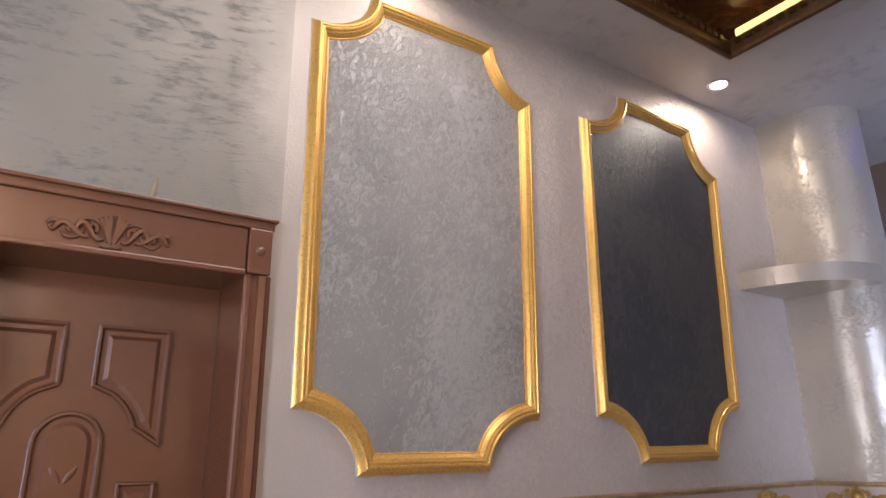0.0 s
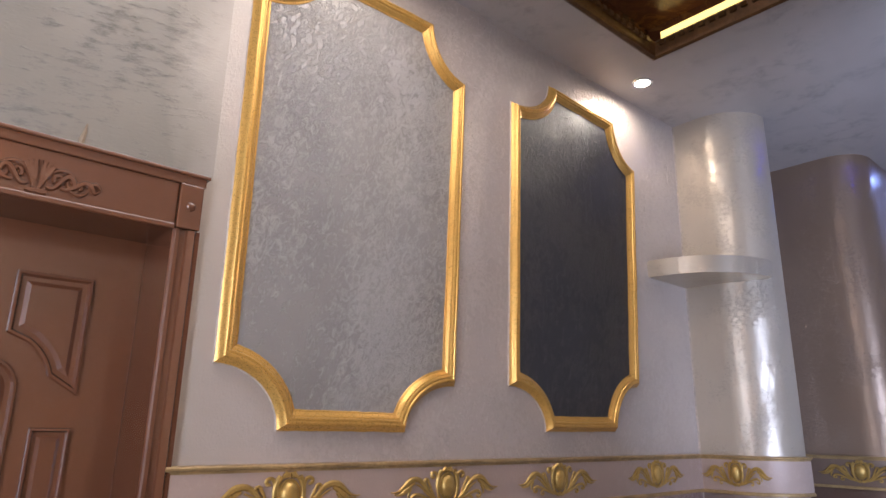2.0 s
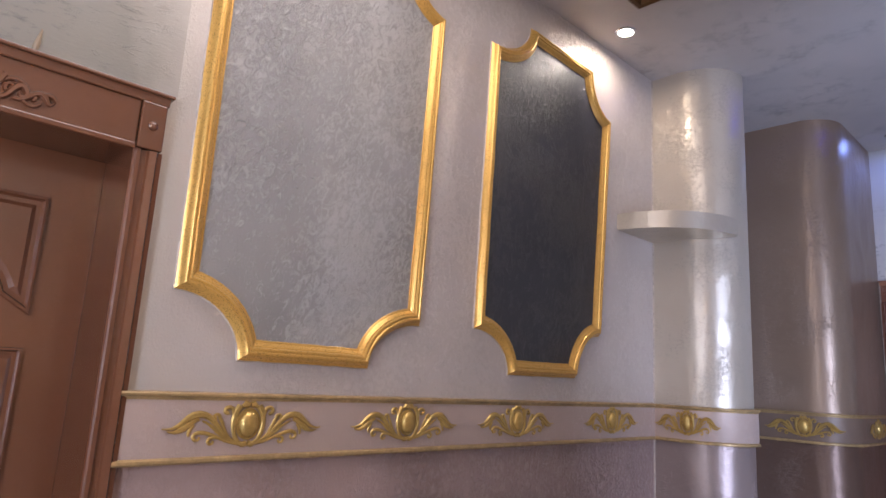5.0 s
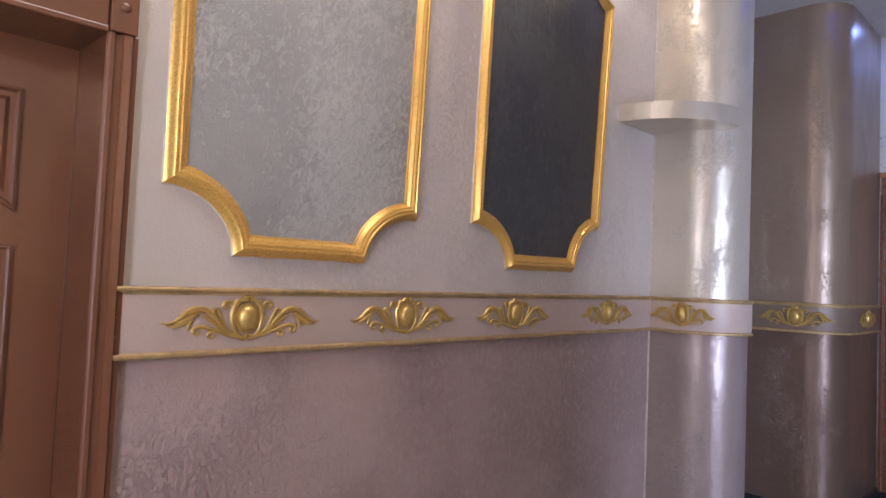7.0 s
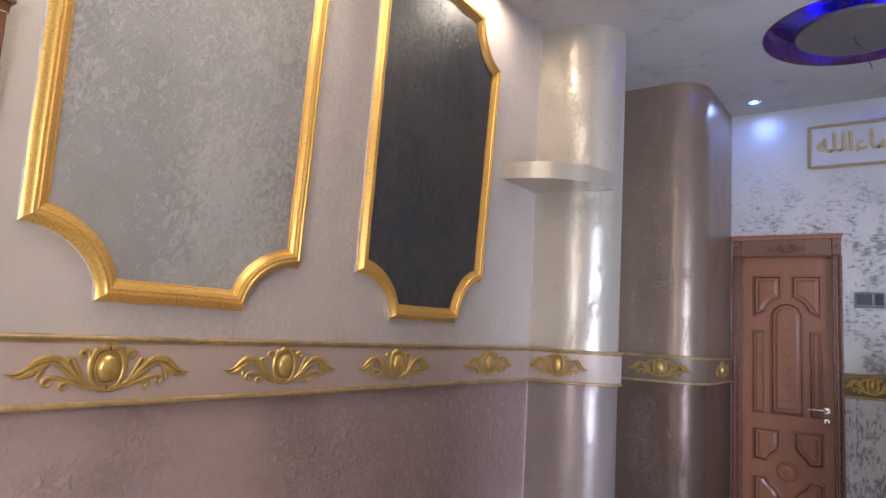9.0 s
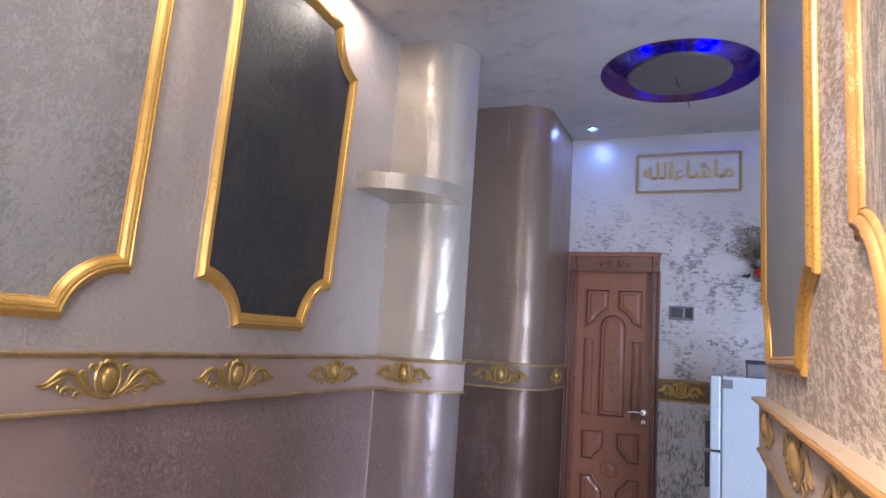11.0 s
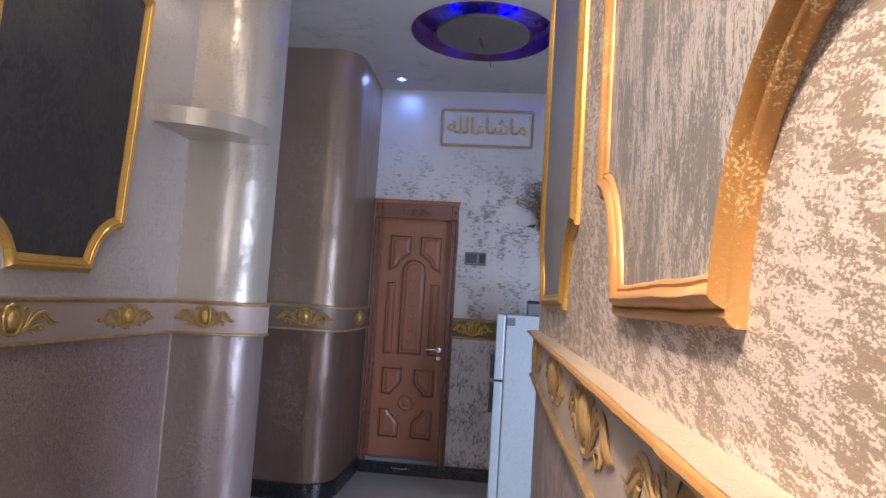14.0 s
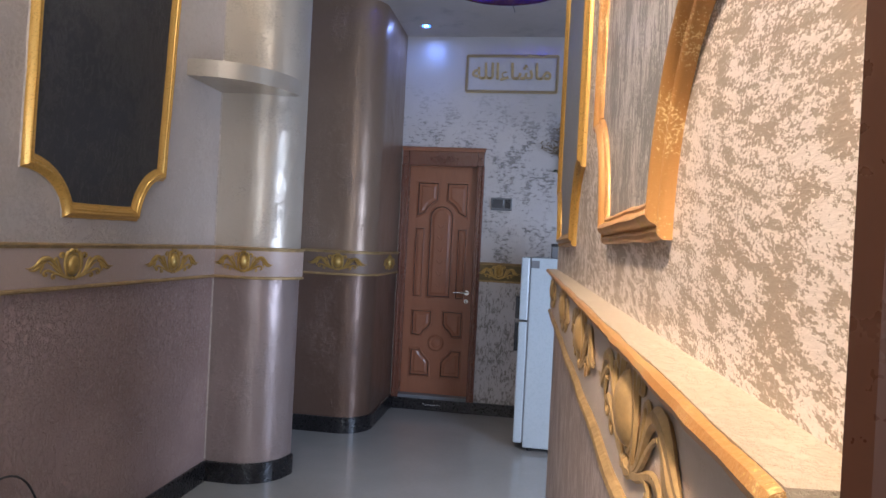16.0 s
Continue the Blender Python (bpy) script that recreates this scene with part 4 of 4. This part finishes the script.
# ---------------- corner shelf on the first pillar ----------------
bm = bmesh.new()
poly = [(0.0, YC1 - 0.001)] + [(0.0, 3.555)]
for i in range(1, 17):
    a = i / 16
    x = 0.46 * math.sin(a * math.pi / 2) ** 1.0
    y = 3.555 + (YC1 + 0.06 - 3.555) * (1 - math.cos(a * math.pi / 2))
    poly.append((x, y))
poly += [(XC1 - 0.03, YC1 + 0.07), (XC1 - RC1, YC1 - 0.001)]
solid_plan(bm, poly, 2.295, 2.385)
bmesh.ops.bevel(bm, geom=[e for e in bm.edges if abs(e.verts[0].co.z - e.verts[1].co.z) < 1e-5], offset=0.004, segments=2, affect="EDGES")
tagged(link("corner_shelf", bm, PILLAR, smooth=True), "curved pearl plaster corner shelf on the pillar", "shelf")

structure(link("trim_corner", boxes((0.0005, 0.006, YC1 - 0.006, YC1 - 0.0005, 0.13, BZ0 - 0.006), (0.0005, 0.006, YC1 - 0.006, YC1 - 0.0005, BZ1 + 0.006, 2.29), (0.0005, 0.006, YC1 - 0.006, YC1 - 0.0005, 2.39, CEIL)), EDGE), "thin white caulk line in the corner", "trim")

# ---------------- ceiling fittings ----------------
def spot_fitting(x, y, glow_mat, rim, r, label):
    m = Matrix.Translation((x, y, CEIL))
    bm = lathe(bmesh.new(), m, [(r * 0.8, 0.004), (r * 0.82, -0.004), (r * 1.05, -0.006), (r * 1.14, -0.002), (r * 1.14, 0.002)], 32)
    ob = tagged(link("recessed_spotlight", bm, rim, smooth=True), label, "spotlight", "recessed ceiling spotlights")
    if glow_mat == BLUE_SPOT:   # a ring of blue dots round a paler middle
        part("diffuser", disc(bmesh.new(), m @ Matrix.Translation((0, 0, -0.004)), r * 0.42, 0.006), glow_mat, ob, "lit round diffuser")
        for k in range(8):
            a = k * math.tau / 8
            dot = dome(bmesh.new(), m @ Matrix.Translation((r * 0.68 * math.cos(a), r * 0.68 * math.sin(a), 0.001)) @ Matrix.Rotation(math.pi, 4, "X"), r * 0.17, r * 0.17, 0.006, 3, 10)
            part("led_dot", dot, BLUE_DOT, ob, "lit blue led")
    else:
        part("diffuser", disc(bmesh.new(), m @ Matrix.Translation((0, 0, -0.004)), r * 0.81, 0.006), glow_mat, ob, "lit round diffuser")


for sx, sy in SPOTS + [TILTED]:
    spot_fitting(sx, sy, SPOT_GLOW, CHROME, 0.05, "lit warm white recessed ceiling spotlight")
spot_fitting(0.874, 5.722, BLUE_SPOT, CHROME, 0.045, "lit blue recessed ceiling spotlight")

# coffer: foil lining, dentil frame and warm led lines
x0, x1, y0, y1 = CO
D = 0.2
lining = link("ceiling_coffer", boxes((x0 - 0.06, x1 + 0.06, y0 - 0.06, y1 + 0.06, CEIL + D, CEIL + D + 0.03), (x0 - 0.09, x0 - 0.06, y0 - 0.09, y1 + 0.09, CEIL + 0.051, CEIL + D),
              (x1 + 0.06, x1 + 0.09, y0 - 0.09, y1 + 0.09, CEIL + 0.051, CEIL + D), (x0 - 0.06, x1 + 0.06, y1 + 0.06, y1 + 0.09, CEIL + 0.051, CEIL + D), (x0 - 0.06, x1 + 0.06, y0 - 0.09, y0 - 0.06, CEIL + 0.051, CEIL + D)), MARBLE)
tagged(lining, "long ceiling coffer lined with brown marbled foil", "ceiling coffer")
loop = [(x0, y0), (x0, y1), (x1, y1), (x1, y0)]
offs = mitred(loop)
prof = [(-0.022, 0.0), (-0.022, -0.010), (-0.010, -0.016), (0.004, -0.010), (0.010, 0.004), (0.016, 0.03), (0.022, 0.055), (0.004, 0.075), (0.0, 0.0)]
bm = bmesh.new()
rows = [[(p[0] + n[0] * a, p[1] + n[1] * a, CEIL + d) for a, d in prof] for p, n in zip(loop, offs)]
grid(bm, rows, closed_u=True)
part("coffer_frame", bm, BRONZE, lining, "bronze brown moulded frame")
tooth = boxes((-0.006, 0.006, -0.014, 0.014, 0.0, 0.022))
tooth_ob = part("dentil", tooth, BRONZE, lining)
tooth_ob.location = (x0 + 0.026, y0 + 0.06, CEIL + 0.028)
spots = [(x0 + 0.026, y0 + 0.11 + i * 0.05, 0) for i in range(56)] + [(x1 - 0.026, y0 + 0.06 + i * 0.05, 0) for i in range(57)] + [(x0 + 0.06 + i * 0.05, y1 - 0.026, 90) for i in range(24)]
for xx, yy, turn in spots:
    o = new("dentil", tooth_ob.data)
    o.parent = lining
    o.matrix_local = pose(xx, yy, CEIL + 0.028, 0, 0, turn)
part("led_strip", boxes((x0 + 0.03, x1 - 0.03, y1 + 0.02, y1 + 0.055, CEIL + 0.08, CEIL + 0.13)), COVE_GLOW, lining, "warm yellow led strip")

# round cove: marbled bowl, hanging disc and blue led ring
cm = Matrix.Translation((RD[0], RD[1], CEIL))
bm = lathe(bmesh.new(), cm, [(RR, -0.004), (RR + 0.004, 0.02), (RR - 0.004, 0.10), (RR - 0.03, 0.125), (0.001, 0.13)], 64)
cove = tagged(link("ceiling_cove", bm, MARBLE, smooth=True), "round ceiling cove of glossy brown foil lit blue", "ceiling cove")
bm = lathe(bmesh.new(), cm, [(0.001, -0.02), (0.30, -0.022), (0.315, -0.018), (0.32, 0.0), (0.30, 0.012), (0.001, 0.014)], 64)
part("hanging_disc", bm, DISCM, cove, "grey plaster disc in the middle", True)
for a0, a1 in ((-28, 62), (158, 208)):
    n = int((a1 - a0) / 6)
    pts = [tuple(cm @ Vector((0.225 * math.cos(radians(a0 + (a1 - a0) * k / n)), 0.225 * math.sin(radians(a0 + (a1 - a0) * k / n)), 0.03))) for k in range(n + 1)]
    part("led_strip", tube(bmesh.new(), pts, [0.011] * len(pts), 8), BLUE_GLOW, cove, "lit blue led strip", True)
part("stem", disc(bmesh.new(), cm @ Matrix.Translation((0, 0, 0.013)), 0.03, 0.12), GREYP, cove)
bm = tube(bmesh.new(), [(RD[0] - 0.02, RD[1] + 0.02, CEIL - 0.02), (RD[0] - 0.01, RD[1] + 0.03, CEIL - 0.06), (RD[0] + 0.01, RD[1] + 0.02, CEIL - 0.09)], [0.003] * 3, 6)
part("loose_wire", bm, DARKP, cove, "thin loose dark wire")
bm = tube(bmesh.new(), [(RD[0] + 0.03, RD[1] + 0.47, CEIL - 0.0), (RD[0] + 0.04, RD[1] + 0.46, CEIL - 0.03), (RD[0] + 0.05, RD[1] + 0.47, CEIL - 0.06)], [0.003] * 3, 6)
part("loose_wire", bm, DARKP, cove, "thin loose dark wire")

# ---------------- sign on the north wall ----------------
SX0, SX1, SZ0, SZ1 = 1.207, 1.99, 2.82, 3.132
bm = boxes((SX0 + 0.02, SX1 - 0.02, YN - 0.006, YN + 0.002, SZ0 + 0.02, SZ1 - 0.02))
sign = tagged(link("wall_sign", bm, SIGNW), "framed gold lettering on white plaster wall", "sign")
for ax, a0, a1, fixed in (("x", SX0, SX1, SZ0), ("x", SX0, SX1, SZ1), ("z", SZ0, SZ1, SX0), ("z", SZ0, SZ1, SX1)):
    n = int((a1 - a0) / 0.006)
    pts, rad = [], []
    bm = bmesh.new()
    for strand in (0, math.pi):
        pts = []
        for i in range(n + 1):
            a = a0 + (a1 - a0) * i / n
            w1, w2 = 0.010 * math.sin(i * 0.9 + strand), 0.006 * math.cos(i * 0.9 + strand)
            pts.append((a, YN - 0.011 + w2, fixed + w1) if ax == "x" else (fixed + w1, YN - 0.011 + w2, a))
        tube(bm, pts, [0.0045] * len(pts), 5)
    part("rope_frame", bm, PALE_GOLD, sign, "twisted gilt rope moulding", True)
text = bpy.data.curves.new("lettering", "FONT")
text.body = "\uFEEA\uFEE0\uFEDF\uFE8D\uFE80\uFE8E\uFEB7\uFE8E\uFEE3"
text.size, text.extrude, text.align_x = 0.195, 0.006, "CENTER"
text.offset = 0.003
text.materials.append(PALE_GOLD)
ob = new("lettering", text)
ob.matrix_world = facing(((SX0 + SX1) / 2, YN - 0.012, SZ0 + 0.11), (1, 0, 0), (0, 0, 1))
ob.parent = sign

# ---------------- intercom ----------------
bm = box(bmesh.new(), 1.477, 1.658, YN - 0.028, YN, 1.79, 1.897, 0.006)
ic = tagged(link("door_intercom", bm, GREYP), "grey video intercom with a dark screen on the wall", "intercom")
part("screen", box(bmesh.new(), 1.49, 1.585, YN - 0.031, YN - 0.02, 1.808, 1.885, 0.002), SCREEN, ic, "dark glass screen")
part("speaker_panel", box(bmesh.new(), 1.598, 1.648, YN - 0.031, YN - 0.02, 1.808, 1.885, 0.002), DARKP, ic)

# ---------------- fridge ----------------
FX0, FX1, FY0, FY1, FZ = 1.785, 2.36, 5.06, 5.60, 1.405
fr = tagged(new("fridge"), "white two-door fridge standing on the polished floor", "fridge")
part("body", box(bmesh.new(), FX0 + 0.07, FX1, FY0, FY1, 0.03, FZ, 0.008), WHITE_ENAMEL, fr)
d = part("freezer_door", box(bmesh.new(), FX0, FX0 + 0.062, FY0, FY1, 0.95, FZ, 0.012), WHITE_ENAMEL, fr)
part("handle", box(bmesh.new(), FX0 - 0.028, FX0 + 0.001, FY0 + 0.02, FY0 + 0.045, 0.955, 1.12, 0.006), DARKP, d, "dark grip handle")
d = part("fridge_door", box(bmesh.new(), FX0, FX0 + 0.062, FY0, FY1, 0.06, 0.938, 0.012), WHITE_ENAMEL, fr)
part("handle", box(bmesh.new(), FX0 - 0.028, FX0 + 0.001, FY0 + 0.02, FY0 + 0.045, 0.72, 0.93, 0.006), DARKP, d, "dark grip handle")
part("gasket", boxes((FX0 + 0.060, FX0 + 0.072, FY0 + 0.006, FY1 - 0.006, 0.065, FZ - 0.006)), GREYP, fr, "grey rubber gasket")
part("hinge_cap", box(bmesh.new(), FX0 + 0.072, FX0 + 0.13, FY0 - 0.003, FY0 + 0.04, FZ - 0.075, FZ - 0.02, 0.003), GREYP, fr, "grey hinge cover")
for yy in (FY0 + 0.05, FY1 - 0.05):
    for xx in (FX0 + 0.12, FX1 - 0.06):
        part("foot", disc(bmesh.new(), Matrix.Translation((xx, yy, 0.0)), 0.02, 0.032, 14), DARKP, fr)
bm = box(bmesh.new(), 2.00, 2.16, 5.15, 5.38, FZ, FZ + 0.085, 0.006)
bx_ = tagged(link("storage_box", bm, GREYP), "small grey box with a dark lid on the fridge", "box")
part("lid", box(bmesh.new(), 1.996, 2.164, 5.146, 5.384, FZ + 0.086, FZ + 0.11, 0.005), DARKP, bx_)

# ---------------- dried flowers on the north wall ----------------
vase = tagged(link("flower_holder", lathe(bmesh.new(), pose(2.13, 5.93, 2.10), [(0.001, 0), (0.03, 0.0), (0.045, 0.08), (0.06, 0.16), (0.055, 0.16), (0.04, 0.08), (0.001, 0.02)], 20), GREYP, smooth=True),
              "wall holder with dried and red artificial flowers", "flower arrangement")
rnd = random.Random(5)
stems, leaves, reds, heads = bmesh.new(), bmesh.new(), bmesh.new(), bmesh.new()
for i in range(70):
    a, el = rnd.uniform(0, math.tau), rnd.uniform(0.2, 1.5)
    L = rnd.uniform(0.14, 0.3)
    tip = Vector((2.13 - 0.06 + L * math.cos(a) * math.cos(el) * 0.8, 5.90 + min(0.06, L * math.sin(a) * math.cos(el) * 0.5), 2.24 + L * math.sin(el)))
    tube(stems, [(2.13, 5.93, 2.2), ((2.13 + tip.x) / 2, (5.93 + tip.y) / 2, 2.2 + (tip.z - 2.2) * 0.6), tuple(tip)], [0.002, 0.0018, 0.001], 4)
    for _ in range(5):
        q = tip + Vector((rnd.gauss(0, 0.015), rnd.gauss(0, 0.012), rnd.gauss(0, 0.015)))
        bmesh.ops.create_icosphere(heads, subdivisions=1, radius=rnd.uniform(0.003, 0.007), matrix=Matrix.Translation(q))
for i in range(26):
    q = Vector((2.13 + rnd.gauss(0, 0.05), 5.90 + rnd.gauss(0, 0.02), 2.20 + rnd.gauss(0, 0.05)))
    m = Matrix.Translation(q) @ Euler((rnd.uniform(0, 6), rnd.uniform(0, 6), rnd.uniform(0, 6))).to_matrix().to_4x4()
    v = [leaves.verts.new(m @ Vector(c)) for c in ((0, -0.03, 0), (0.014, 0, 0.004), (0, 0.035, 0), (-0.014, 0, 0.004))]
    leaves.faces.new(v)
for cx, cz in ((2.09, 2.15), (2.15, 2.13), (2.12, 2.18)):
    for k in range(14):
        m = Matrix.Translation((cx, 5.87, cz)) @ Euler((rnd.uniform(-0.8, 0.8), rnd.uniform(0, 6.28), rnd.uniform(-0.6, 0.6))).to_matrix().to_4x4()
        v = [reds.verts.new(m @ Vector(c)) for c in ((0, 0, 0), (0.016, -0.006, 0.016), (0.0, -0.012, 0.034), (-0.016, -0.006, 0.016))]
        reds.faces.new(v)
part("stems", stems, DRY, vase)
tagged(part("dried_heads", heads, DRY, vase, "dried brown flower heads"), kind="stuff")
part("leaves", leaves, LEAFM, vase, "dark leaves")
part("red_flowers", reds, REDF, vase, "red artificial flowers")

# ---------------- power lead by the west wall ----------------
sock = tagged(link("wall_socket", box(bmesh.new(), 0.0, 0.012, 2.30, 2.385, 0.51, 0.595, 0.004), DARKP), "dark wall socket with a plugged lead", "socket")
part("plug", box(bmesh.new(), 0.012, 0.045, 2.325, 2.36, 0.535, 0.565, 0.005), DARKP, sock)
pts = bez((0.045, 0.55), (0.14, 0.64), (0.16, 0.50), (0.14, 0.2), 14)
lead = tube(bmesh.new(), [(x, 2.345 + 0.17 * i / 14, z) for i, (x, z) in enumerate(pts)] + [(0.14, 2.52, 0.03), (0.2, 2.45, 0.006), (0.35, 2.2, 0.006)], [0.004] * 18, 6)
part("lead", lead, DARKP, sock, "thin black cable", True)

# ---------------- added windows out of sight, for the daylight fill ---
def window(name, axis, at, a0, a1, z0, z1):
    def b(u0, u1, w0, w1, v0, v1, bev=0.004):
        return box(bmesh.new(), u0, u1, at + w0, at + w1, v0, v1, bev) if axis == "y" else box(bmesh.new(), at + w0, at + w1, u0, u1, v0, v1, bev)
    root = structure(new(name), "plain white framed window, unseen, added to let in daylight", "window")
    mid = (a0 + a1) / 2
    for u0, u1, v0, v1 in ((a0, a0 + 0.05, z0, z1), (a1 - 0.05, a1, z0, z1), (a0 + 0.05, a1 - 0.05, z0, z0 + 0.05), (a0 + 0.05, a1 - 0.05, z1 - 0.05, z1), (mid - 0.025, mid + 0.025, z0 + 0.05, z1 - 0.05)):
        part("window_frame", b(u0, u1, -0.03, 0.03, v0, v1), WHITE_ENAMEL, root)
    return root


window("window_1", "x", XB + 0.08, *W1)
window("window_2", "x", XE + 0.08, *W2)
